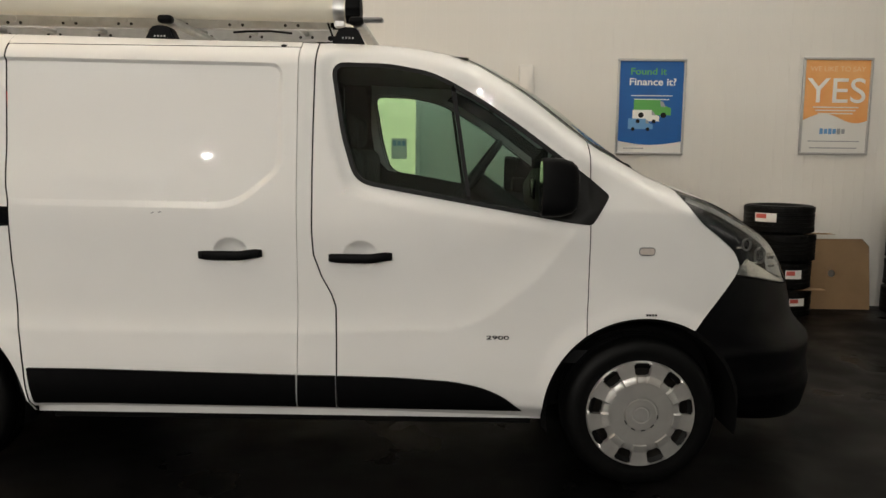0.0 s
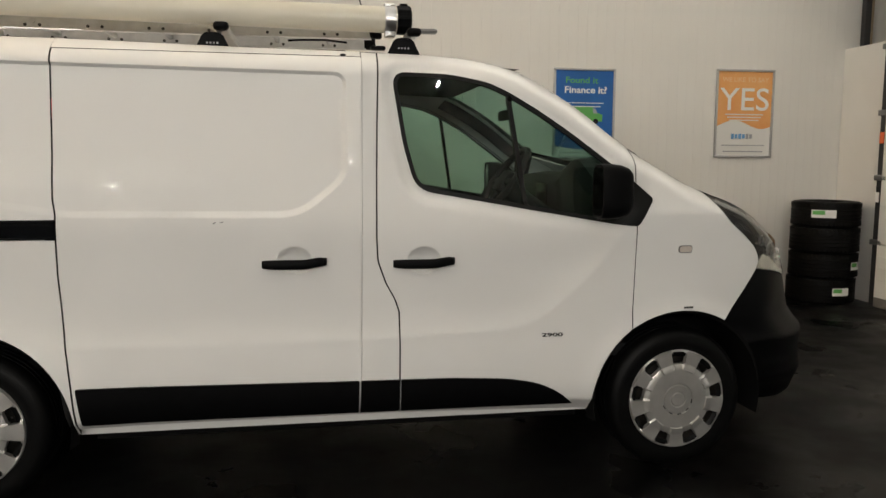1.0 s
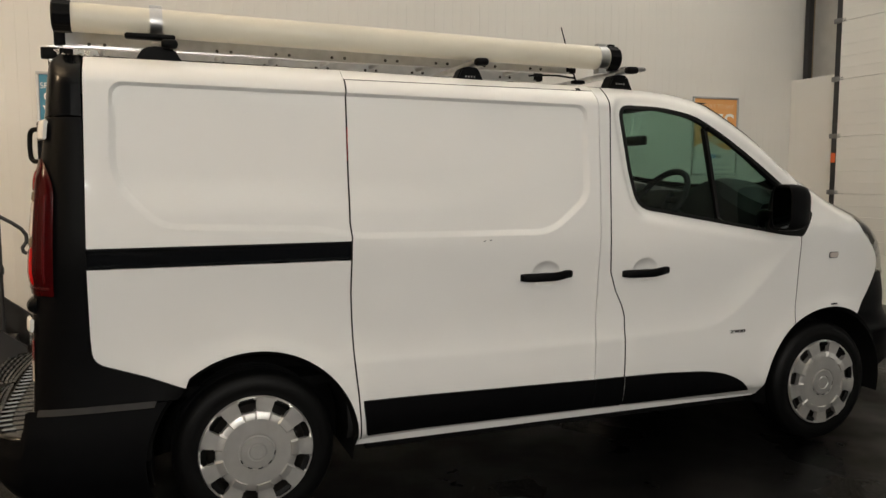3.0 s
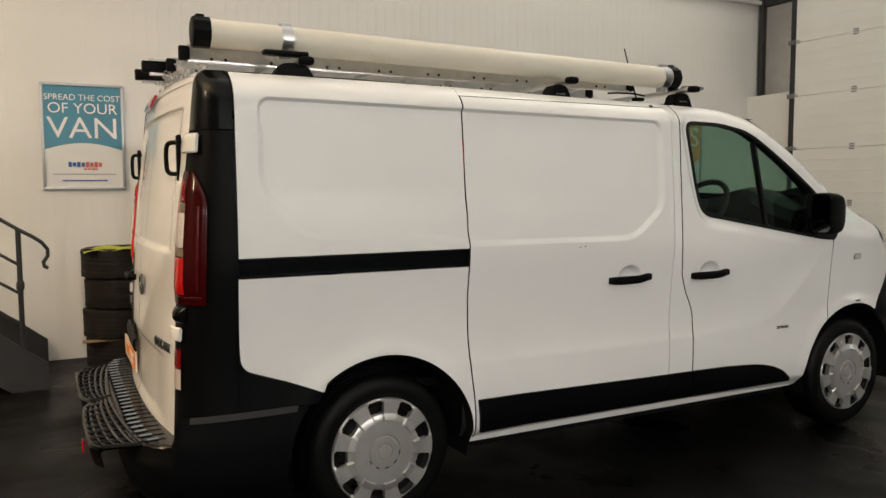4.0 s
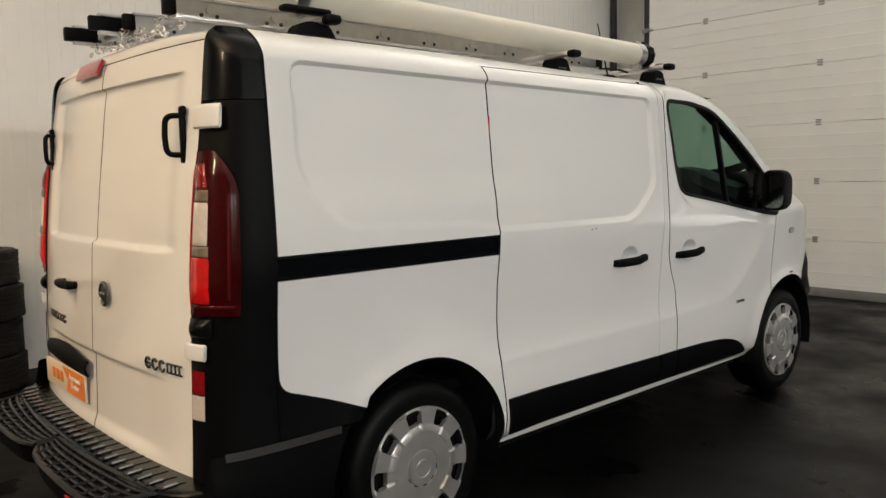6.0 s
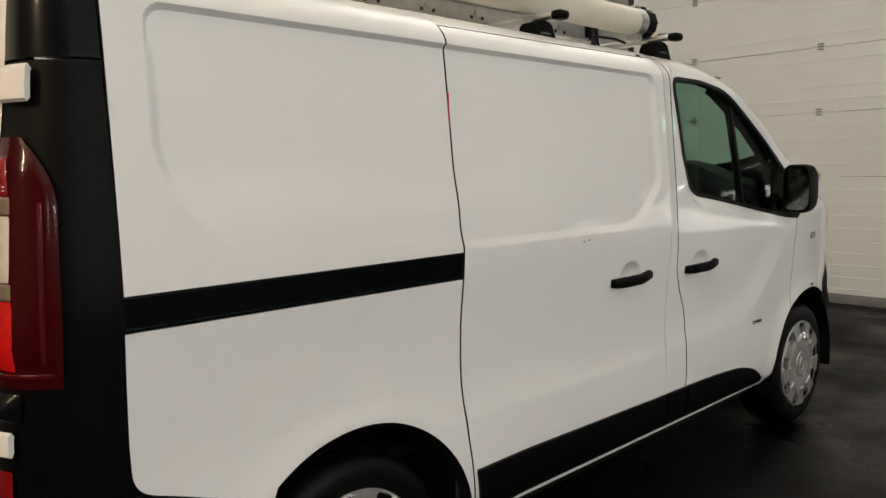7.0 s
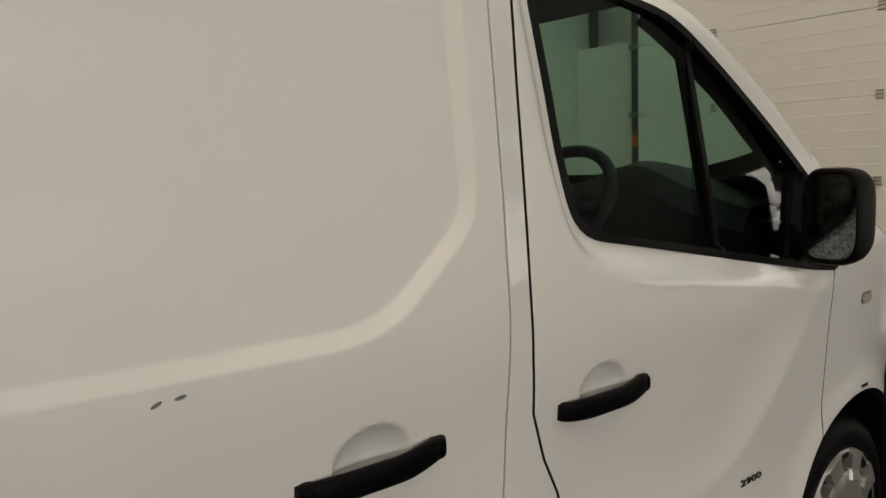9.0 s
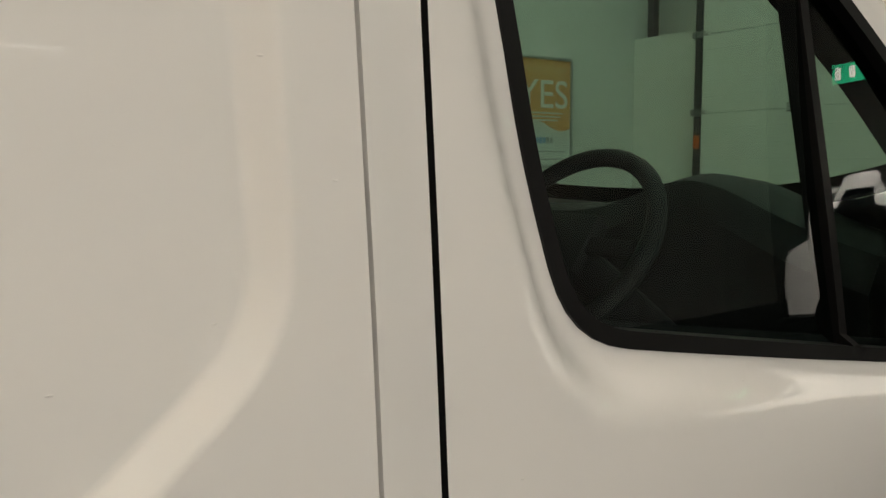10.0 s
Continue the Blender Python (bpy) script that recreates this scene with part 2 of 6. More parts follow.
def resample(poly, step):
    out = []
    for (ax, az), (bx, bz) in zip(poly, poly[1:] + poly[:1]):
        k = max(1, int(math.hypot(bx - ax, bz - az) / step))
        out += [(ax + (bx - ax) * i / k, az + (bz - az) * i / k) for i in range(k)]
    return out


def rounded(poly, rad, n=6):
    """The polygon with its corners rounded; rad is one radius or one a corner."""
    out = []
    k = len(poly)
    for i in range(k):
        p0, p, p1 = Vector(poly[i - 1]), Vector(poly[i]), Vector(poly[(i + 1) % k])
        r = rad[i] if isinstance(rad, (list, tuple)) else rad
        a, b = (p0 - p), (p1 - p)
        r = min(r, a.length * 0.45, b.length * 0.45)
        if r < 1e-4:
            out.append(tuple(p))
            continue
        s, e = p + a.normalized() * r, p + b.normalized() * r
        for q in range(n + 1):
            u = q / n
            out.append(tuple(s * (1 - u) ** 2 + p * 2 * u * (1 - u) + e * u * u))
    return out


def inside(px, pz, poly):
    r = np.zeros(px.shape, bool)
    for (ax, az), (bx, bz) in zip(poly, poly[1:] + poly[:1]):
        if az == bz:
            continue
        hit = ((az > pz) != (bz > pz)) & (px < (bx - ax) * (pz - az) / (bz - az) + ax)
        r ^= hit
    return r


def distance(px, pz, poly, closed=True):
    d = np.full(px.shape, 9.0)
    ends = poly[1:] + poly[:1] if closed else poly[1:]
    for (ax, az), (bx, bz) in zip(poly, ends):
        ux, uz = bx - ax, bz - az
        k = np.clip(((px - ax) * ux + (pz - az) * uz) / max(ux * ux + uz * uz, 1e-12), 0, 1)
        d = np.minimum(d, np.hypot(px - ax - k * ux, pz - az - k * uz))
    return d


def signed(px, pz, poly):
    d = distance(px, pz, poly)
    return np.where(inside(px, pz, poly), -d, d)


def inset(poly, d):
    """The polygon (anticlockwise or clockwise) moved inwards by d."""
    area = sum(a[0] * b[1] - b[0] * a[1] for a, b in zip(poly, poly[1:] + poly[:1]))
    s = 1 if area > 0 else -1
    out, k = [], len(poly)
    for i in range(k):
        p0, p, p1 = Vector(poly[i - 1]), Vector(poly[i]), Vector(poly[(i + 1) % k])
        n0, n1 = Vector((-(p - p0).y, (p - p0).x)).normalized() * s, Vector((-(p1 - p).y, (p1 - p).x)).normalized() * s
        m = n0 + n1
        m = m / max(m.length_squared, 0.4) * 2
        out.append(tuple(p + m * d))
    return out


def smooth01(x):
    x = np.clip(x, 0, 1)
    return x * x * (3 - 2 * x)


def sheet(outer, depth, side, step=0.02, holes=(), fold=0.012, fine=(), lines=()):
    """A pressed sheet whose outline lies in the plan of x and z and whose half-width is depth(x, z); its edges fold inwards.
    side: -1 for the right-hand side of the van, 1 for the left. fine: (x, z, radius, step) with closer points."""
    from mathutils.geometry import delaunay_2d_cdt
    loops = [resample(list(outer), step)] + [resample(list(h), step) for h in holes]
    pts, edges = [], []
    for lp in loops:
        s = len(pts)
        pts += lp
        edges += [(s + i, s + (i + 1) % len(lp)) for i in range(len(lp))]
    ox, oz = [p[0] for p in outer], [p[1] for p in outer]
    gx, gz = np.meshgrid(np.arange(min(ox), max(ox), step), np.arange(min(oz), max(oz), step * 0.9))
    gx[1::2] += step / 2
    gx, gz = gx.ravel(), gz.ravel()
    for fx, fz, fr, fs in fine:
        keep = np.hypot(gx - fx, gz - fz) > fr
        ax, az = np.meshgrid(np.arange(fx - fr, fx + fr, fs), np.arange(fz - fr, fz + fr, fs))
        ax, az = ax.ravel(), az.ravel()
        near = np.hypot(ax - fx, az - fz) < fr
        gx, gz = np.r_[gx[keep], ax[near]], np.r_[gz[keep], az[near]]
    for ln in lines:
        keep = distance(gx, gz, list(ln)) > step * 0.42
        gx, gz = gx[keep], gz[keep]
    for ln in lines:
        lp = np.array(resample(list(ln), step * 0.6))
        gx, gz = np.r_[gx, lp[:, 0]], np.r_[gz, lp[:, 1]]
    ok = inside(gx, gz, list(outer)) & (distance(gx, gz, list(outer)) > step * 0.45)
    for h in holes:
        ok &= ~inside(gx, gz, list(h)) & (distance(gx, gz, list(h)) > step * 0.45)
    pts = pts + list(zip(gx[ok], gz[ok]))
    res = delaunay_2d_cdt([Vector((float(a), float(b))) for a, b in pts], edges, [], 0, 1e-6)
    vx, vz = np.array([v[0] for v in res[0]]), np.array([v[1] for v in res[0]])
    tri = np.array([f for f in res[2] if len(f) == 3])
    cx, cz = vx[tri].mean(1), vz[tri].mean(1)
    ok = inside(cx, cz, list(outer))
    for h in holes:
        ok &= ~inside(cx, cz, list(h))
    tri = tri[ok]
    w = depth(vx, vz)
    verts = [(float(a), float(side * b), float(c)) for a, b, c in zip(vx, w, vz)]
    faces = [tuple(int(k) for k in (f if side < 0 else f[::-1])) for f in tri]
    if fold:
        count = {}
        for f in faces:
            for a, b in zip(f, f[1:] + f[:1]):
                count[(a, b)] = 1
        for (a, b) in list(count):
            if (b, a) not in count:
                k = len(verts)
                for q in (a, b):
                    verts.append(verts[q])
                for q in (b, a):
                    verts.append((verts[q][0], verts[q][1] - side * fold, verts[q][2]))
                faces.append((k + 1, k, k + 3, k + 2))
    bm = from_arrays(verts, faces)
    bm.faces.ensure_lookup_table()
    # folds take the near-black slot as gap shade, except at the pillar seam
    for f in bm.faces[len(tri):]:
        c = f.calc_center_median()
        f.material_index = 0 if -1.50 < c.x < -1.468 else 1
    return bm


def text_mesh(words, size, thick=0.001, align="CENTER", bold=0.0):
    """Lettering as a bmesh, in the xy plane, its baseline at y = 0."""
    cu = bpy.data.curves.new("words", "FONT")
    cu.body, cu.size, cu.extrude, cu.align_x, cu.offset = words, size, thick, align, bold
    ob = new("words", cu)
    dg = bpy.context.evaluated_depsgraph_get()
    me = bpy.data.meshes.new_from_object(ob.evaluated_get(dg))
    bpy.data.objects.remove(ob)
    bm = bmesh.new()
    bm.from_mesh(me)
    bpy.data.meshes.remove(me)
    return bm


# ---- room ----
WALL_Y, DOOR_X = 3.41, 3.88
tagged(part("floor", box(1, -4, -0.1, 28, 20, 0.2), M_FLOOR, smooth=False), "dark painted concrete floor with damp patches", "floor", kind="structure")

# ---- the van: shape of its flank ----
TOP_X = [-4.0, -3.7, -3.1, -2.5, -1.9, -1.4, -1.2, -0.94, -0.79, -0.645, -0.495, -0.344, -0.238, -0.10, 0.025, 0.154, 0.282, 0.439, 0.57, 0.665, 0.74, 0.82]
TOP_Z = [1.930, 1.940, 1.940, 1.930, 1.918, 1.912, 1.907, 1.883, 1.848, 1.775, 1.681, 1.566, 1.490, 1.412, 1.345, 1.296, 1.252, 1.174, 1.102, 1.032, 0.962, 0.868]
BASE_Z = [0.15, 0.28, 0.325, 0.36, 0.40, 0.52, 0.70, 0.85, 1.00, 1.20, 1.30, 1.60, 1.90, 2.0]
BASE_W = [0.79, 0.846, 0.885, 0.922, 0.935, 0.946, 0.946, 0.956, 0.967, 0.983, 0.978, 0.953, 0.924, 0.912]
RIDGE_X = [-4.0, -1.0, -0.827, -0.683, -0.589, -0.426, -0.335, -0.26]
RIDGE_Z = [0.700, 0.697, 0.706, 0.757, 0.829, 0.989, 1.11, 1.22]
NOSE_Z = [0.10, 0.16, 0.22, 0.28, 0.34, 0.40, 0.47, 0.53, 0.58, 0.63, 0.70, 0.80, 0.90, 1.00, 1.10, 1.20, 1.30, 1.50]
NOSE_X = [0.93, 0.995, 1.022, 1.030, 1.028, 1.018, 1.012, 1.010, 1.004, 0.970, 0.915, 0.885, 0.855, 0.82, 0.78, 0.74, 0.72, 0.70]
FRONT_HUB, REAR_HUB, HUB_Z, ARCH_R = 0.0, -3.098, 0.335, 0.432
STAMP = rounded([(-3.605, 1.828), (-1.551, 1.804), (-1.548, 1.380), (-1.74, 1.220), (-2.66, 1.226), (-2.85, 1.262), (-3.45, 1.282), (-3.615, 1.46)],
                [0.05, 0.05, 0.06, 0.09, 0.05, 0.05, 0.08, 0.10])
WINDOW = rounded([(-1.350, 1.826), (-1.10, 1.820), (-0.93, 1.788), (-0.835, 1.745), (-0.698, 1.667), (-0.554, 1.571), (-0.409, 1.465), (-0.263, 1.356),
                  (-0.178, 1.284), (-0.250, 1.160), (-0.352, 1.170), (-0.690, 1.227), (-1.245, 1.322), (-1.302, 1.521)],
                 [0.07, 0.05, 0.05, 0.05, 0.05, 0.05, 0.05, 0.05, 0.02, 0.02, 0.03, 0.05, 0.075, 0.05])
SCOOPS = [(-1.765, 1.028), (-1.215, 1.022)]


def soft_interp(x, xs, ys):
    """Smooth curve through the points (Catmull-Rom), held flat outside."""
    xs, ys = np.array(xs), np.array(ys)
    m = np.gradient(ys, xs)
    x = np.clip(x, xs[0], xs[-1])
    i = np.clip(np.searchsorted(xs, x) - 1, 0, len(xs) - 2)
    h = xs[i + 1] - xs[i]
    t = (x - xs[i]) / h
    return ((2 * t ** 3 - 3 * t ** 2 + 1) * ys[i] + (t ** 3 - 2 * t ** 2 + t) * h * m[i]
            + (-2 * t ** 3 + 3 * t ** 2) * ys[i + 1] + (t ** 3 - t ** 2) * h * m[i + 1])


def half_width(x, z):
    """Half the van's width over its plan point x and height z, stampings and creases included."""
    x, z = np.asarray(x, float), np.asarray(z, float)
    w = soft_interp(z, BASE_Z, BASE_W)
    # crease that runs along the doors and climbs towards the wing
    zr = soft_interp(x, RIDGE_X, RIDGE_Z)
    slope = (soft_interp(x + 0.01, RIDGE_X, RIDGE_Z) - soft_interp(x - 0.01, RIDGE_X, RIDGE_Z)) / 0.02
    d = (z - zr) / np.sqrt(1 + slope ** 2)
    fade = smooth01((x + 3.0) / 0.4) * 0.75 + 0.25
    w = w + 0.018 * fade * np.where(d < 0, 1 - 0.0 * d, np.clip(1 - d / 0.17, 0, 1) ** 2)
    # flares over the wheels
    for hub in (FRONT_HUB, REAR_HUB):
        r = np.hypot(x - hub, z - HUB_Z)
        w = w + 0.012 * np.exp(-((r - ARCH_R) / 0.05) ** 2) * (z > 0.2)
    r = np.hypot((x - REAR_HUB) * 0.85, z - HUB_Z)
    w = w + 0.010 * (1 - smooth01((r - 0.43) / 0.22))
    # recessed field of the load space
    s = signed(x, z, STAMP)
    t = np.clip((-s + 0.010) / (0.026 - 0.015 * smooth01((z - 1.68) / 0.10)), -0.6, 1.6)
    low = smooth01((1.48 - z) / 0.16)
    deep = 1 - 0.85 * low * smooth01((-2.55 - x) / 0.25) - 0.62 * low * smooth01((-1.90 - x) / 0.35) * (1 - smooth01((-2.55 - x) / 0.25))
    w = w - 0.015 * deep * 0.5 * (np.sqrt(t ** 2 + 0.0003) - np.sqrt((t - 1) ** 2 + 0.0003) + 1)
    # shoulder round the cab window
    s = signed(x, z, WINDOW)
    w = w - 0.010 * smooth01((x + 1.485) / 0.07) * smooth01((z - 1.05) / 0.2) * (1 - smooth01((x + 0.75) / 0.4))
    pull = 0.008 + 0.013 * smooth01((-0.85 - x) / 0.3) + 0.009 * smooth01((-1.05 - x) / 0.2) * (1 - smooth01((z - 1.40) / 0.2)) + 0.007 * smooth01((-1.10 - x) / 0.15)
    w = w - pull * smooth01((-0.22 - x) / 0.12) * (1 - smooth01((s - 0.008) / 0.055)) * smooth01((x + 1.42) / 0.03)
    # dished hollows behind the handles
    for cx, cz in SCOOPS:
        q = np.hypot((x - cx) / 0.072, (z - cz) / 0.058)
        w = w - 0.030 * np.clip(1 - q ** 2, 0, 1) ** 0.8
    # rounding into the roof and the bonnet
    top = soft_interp(x, TOP_X, TOP_Z) - z
    reach = np.where(x > -0.3, 0.09, 0.11)
    w = w - 0.095 * np.clip(1 - top / reach, 0, 1) ** 2
    # the nose narrows
    k = np.clip((x + 0.3) / (soft_interp(z, NOSE_Z, NOSE_X) + 0.3), 0, 0.999)
    return w * np.sqrt(1 - k ** 4)


def arch(hub, a0, a1, r=ARCH_R, n=28):
    return [(hub + r * math.cos(radians(a0 + (a1 - a0) * i / n)), HUB_Z + r * math.sin(radians(a0 + (a1 - a0) * i / n))) for i in range(n + 1)]


GAP = 0.0034
REAR_SEAM = [(-2.700, 1.885), (-2.700, 1.509), (-2.700, 1.285), (-2.692, 1.225), (-2.694, 1.18), (-2.698, 0.985), (-2.690, 0.80), (-2.684, 0.691), (-2.668, 0.52), (-2.655, 0.330)]
PILLAR_SEAM = [(-1.476, 1.885), (-1.482, 1.2), (-1.485, 0.70), (-1.492, 0.330)]
DOOR_SEAM = [(-1.405, 1.909), (-1.414, 1.60), (-1.418, 1.379), (-1.420, 1.12), (-1.414, 1.02), (-1.381, 0.926), (-1.340, 0.85), (-1.322, 0.795), (-1.319, 0.65), (-1.320, 0.496), (-1.321, 0.330)]
WING_SEAM = [(-0.262, 1.492), (-0.258, 1.30), (-0.254, 1.05), (-0.252, 0.84), (-0.252, 0.688)]
RAIL_LO, RAIL_HI = 1.129, 1.206


def moved(curve, dx):
    return [(a + dx, b) for a, b in curve]


def upto(curve, z0, z1):
    """The part of a seam, from top to bottom, between two heights."""
    def at(z):
        zs = [c[1] for c in curve][::-1]
        return float(np.interp(z, zs, [c[0] for c in curve][::-1]))
    return [(at(z1), z1)] + [c for c in curve if z0 < c[1] < z1] + [(at(z0), z0)]


def top_edge(x0, x1, n=24):
    return [(x0 + (x1 - x0) * i / n, float(soft_interp(x0 + (x1 - x0) * i / n, TOP_X, TOP_Z))) for i in range(n + 1)]


van = thing("van", "white panel van with black bumpers and wheel covers, parked", "van")


def flank(side):
    near = side < 0
    step = 0.0135 if near else 0.035
    hw = half_width
    folds = [inset(STAMP, d) for d in (-0.0135, -0.010, -0.0065, 0.003, 0.0125, 0.016, 0.0195)] if near else []

    def proud(d):
        return lambda x, z: half_width(x, z) + d

    # load-space quarter, above and below the slide rail
    up = [(-3.703, 1.938)] + [(-3.705, 1.713), (-3.712, RAIL_HI + 0.002)] + [(-2.694 - GAP, RAIL_HI + 0.002)] + moved(upto(REAR_SEAM, RAIL_HI + 0.003, 1.885), -GAP)[::-1] + [(-2.703, 1.9335)]
    part("quarter_panel", sheet(up, hw, side, step, lines=folds), M_WHITE, van)
    lo = [(-3.714, RAIL_LO - 0.002), (-3.712, 0.87)] + rounded([(-3.712, 0.87), (-3.706, 0.765), (-3.519, 0.699), (-3.374, 0.640)], [0, 0.07, 0.0, 0])[1:]
    a0 = math.degrees(math.atan2(0.640 - HUB_Z, -3.374 - REAR_HUB))
    lo += arch(REAR_HUB, a0, -4)[1:] + [(-2.655 - GAP, 0.300)] + moved(upto(REAR_SEAM, 0.33, RAIL_LO - 0.003), -GAP)[::-1]
    part("quarter_panel", sheet(lo, hw, side, step), M_WHITE, van)
    # slide rail, a channel with lips
    bm = sheet([(-3.716, RAIL_LO), (-3.716, RAIL_HI), (-2.697, RAIL_HI), (-2.697, RAIL_LO)], proud(-0.012), side, 0.03)
    for z, h in ((RAIL_HI - 0.006, 0.010), (RAIL_LO + 0.005, 0.008)):
        y = side * float(hw(-3.2, z))
        add_box(bm, -3.207, y - side * 0.004, z, 1.02, 0.012, h, 0.002)
    part("slide_rail", bm, M_GLOSS, van, "black slide rail channel", smooth=False)
    # sliding door
    sd = moved(REAR_SEAM, GAP)[::-1] + moved(PILLAR_SEAM, -GAP * 0.6)
    fine = [(-1.765, 1.028, 0.09, 0.006)] if near else []
    part("sliding_door", sheet(sd, hw, side, step, fine=fine, lines=folds), M_WHITE, van)
    # strip between the doors, and the gutter over the sliding door
    pil = moved(DOOR_SEAM, -GAP)[::-1] + [(-1.476 + GAP * 0.6, 1.911)] + moved(PILLAR_SEAM, GAP * 0.6)
    part("door_pillar", sheet(pil, hw, side, step), M_WHITE, van)
    gut = [(-2.7025, 1.8885), (-1.4775, 1.8885)] + top_edge(-1.4775, -2.7025)
    part("roof_gutter", sheet(gut, hw, side, step), M_WHITE, van)
    # cab door with its window
    cut = inset(WINDOW, 0.012)
    door = moved(DOOR_SEAM, GAP)[::-1] + top_edge(-1.402, -0.2648)[1:] + moved(WING_SEAM, -GAP * 0.6)[1:]
    hub_a = math.degrees(math.atan2(0.688 - HUB_Z, -0.2548))
    door += arch(FRONT_HUB, hub_a, 184)[1:] + [(-0.432, 0.30)]
    hole = [p for p in cut if p[0] < -0.285]
    fine = [(-1.215, 1.022, 0.09, 0.006)] if near else []
    part("cab_door", sheet(door, hw, side, step, holes=[hole], fine=fine, lines=[[p for p in inset(WINDOW, -d) if p[0] < -0.30 and p[1] < 1.80] for d in (0.012, 0.026, 0.040, 0.054)] if near else ()), M_WHITE, van)
    # wing
    wing = moved(WING_SEAM, GAP * 0.6) + arch(FRONT_HUB, math.degrees(math.atan2(0.688 - HUB_Z, -0.249)), 61)[1:]
    wing += [(0.380, 0.940)] + rounded([(0.380, 0.940), (0.404, 0.985), (0.376, 1.047), (0.303, 1.107), (0.202, 1.179), (0.137, 1.268), (0.111, 1.307)], [0, 0.03, 0.03, 0.05, 0.06, 0.05, 0])[1:]
    wing += top_edge(0.105, -0.258)[1:]
    part("wing", sheet(wing, hw, side, step), M_WHITE, van)
    # black dress-up pieces along the sill
    skirts = [
        rounded([(-2.650, 0.515), (-1.497, 0.497), (-1.499, 0.347), (-2.632, 0.353)], [0.006, 0.004, 0.004, 0.012]),
        [(-1.488, 0.497), (-1.325, 0.496), (-1.326, 0.345), (-1.492, 0.347)],
        rounded([(-1.315, 0.496), (-1.068, 0.492), (-0.823, 0.478), (-0.690, 0.452), (-0.590, 0.404), (-0.516, 0.338), (-1.315, 0.345)], [0.004, 0.02, 0.1, 0.08, 0.06, 0.006, 0.004]),
    ]
    for sk in skirts:
        part("skirt", sheet(sk, proud(0.013), side, 0.02 if near else 0.04, fold=0.03), M_BLACK, van)
    part("sill", sheet([(-2.664, 0.335), (-0.438, 0.322), (-0.425, 0.286), (-2.668, 0.286)], lambda x, z: 0.872 - (z < 0.30) * 0.006 + 0 * x, side, 0.05, fold=0.05), M_WHITE, van, "cream-white sill strip")
    # near-black backing that paints the shade in every gap; white at the pillar seam
    for seam, wdt in ((REAR_SEAM, 0.05), (PILLAR_SEAM, 0.04), (DOOR_SEAM, 0.05), (WING_SEAM, 0.05)):
        strip = moved(seam, -wdt)[::-1] + moved(seam, wdt)
        part("door_seal", sheet(strip, proud(-0.011 if seam is PILLAR_SEAM else -0.032), side, 0.05, fold=0), M_WHITE if seam is PILLAR_SEAM else M_SEAL_SHADE, van)
    part("door_seal", sheet([(-2.70, 1.865), (-2.70, 1.91), (-1.47, 1.905), (-1.47, 1.86)], proud(-0.032), side, 0.05, fold=0), M_SEAL_SHADE, van)
    # cab window: black surround, division bar, two panes
    ring = inset(WINDOW, 0.018)
    def clip(poly, keep):
        out = []
        for a, b in zip(poly, poly[1:] + poly[:1]):
            fa, fb = keep(a), keep(b)
            if fa >= 0:
                out.append(a)
            if fa * fb < 0:
                k = fa / (fa - fb)
                out.append((a[0] + (b[0] - a[0]) * k, a[1] + (b[1] - a[1]) * k))
        return out
    def bar(p):
        return -0.838 + (1.75 - p[1]) * 0.156 - p[0]
    pane_a = clip(ring, lambda p: bar(p) - 0.009)
    pane_b = clip(clip(ring, lambda p: -bar(p) - 0.009), lambda p: -0.425 - p[0] + (p[1] - 1.3) * 0.25)
    def set_back(x, z):
        return half_width(x, z) + 0.004 - 0.018 * smooth01((-signed(x, z, WINDOW) - 0.017) / 0.010) * smooth01((-0.30 - x) / 0.15)
    part("window_surround", sheet(WINDOW, set_back, side, 0.0135 if near else 0.03, holes=[pane_a, pane_b], fold=0.03), M_RUBBER, van, "black rubber window surround")
    px, pz = np.array([p[0] for p in ring]), np.array([p[1] for p in ring])
    rows = np.c_[np.ones(len(px)), px, pz, pz ** 2]
    curve = np.linalg.lstsq(rows, half_width(px, pz) - 0.026 + 0.06 * (px + 0.9) ** 2, rcond=None)[0]

    def pane_depth(x, z):
        return curve[0] + curve[1] * x + curve[2] * z + curve[3] * z ** 2 - 0.06 * (x + 0.9) ** 2 + 0.035 * (z - 1.5)
    for pane in (pane_a, pane_b):
        big = inset(pane, -0.006)
        ob = part("window_pane", sheet(big, pane_depth, side, 0.04, fold=0), M_GLASS, van, "tinted glass pane")
        ob.visible_shadow = False
    # handles
    for cx, cz in SCOOPS:
        cx, cz = cx, cz - 0.014
        rows = []
        for i in range(25):
            u = i / 24
            x = cx - 0.134 + 0.268 * u
            e = abs(2 * u - 1)
            out = 0.019 * (1 - e ** 4) + 0.004
            hz = 0.020 * (1 - 0.25 * e ** 6)
            ww = float(half_width(cx + 0.16 * (1 if u > 0.5 else -1), cz))
            rows.append((x, ww + out, hz, 0.010 + 0.002 * (1 - e ** 3)))
        verts, faces, n = [], [], 14
        for x, ww, hz, hy in rows:
            for k in range(n):
                a = 2 * math.pi * k / n
                c, s = math.cos(a), math.sin(a)
                verts.append((x, side * (ww + hy * math.copysign(abs(c) ** 0.6, c)), cz + hz * math.copysign(abs(s) ** 0.6, s) + 0.009 * float(smooth01(((x - cx) / 0.268 - 0.12) / 0.3))))
        for i in range(len(rows) - 1):
            for k in range(n):
                faces.append((i * n + k, i * n + (k + 1) % n, (i + 1) * n + (k + 1) % n, (i + 1) * n + k))
        faces += [tuple(range(n))[::-1], tuple((len(rows) - 1) * n + k for k in range(n))]
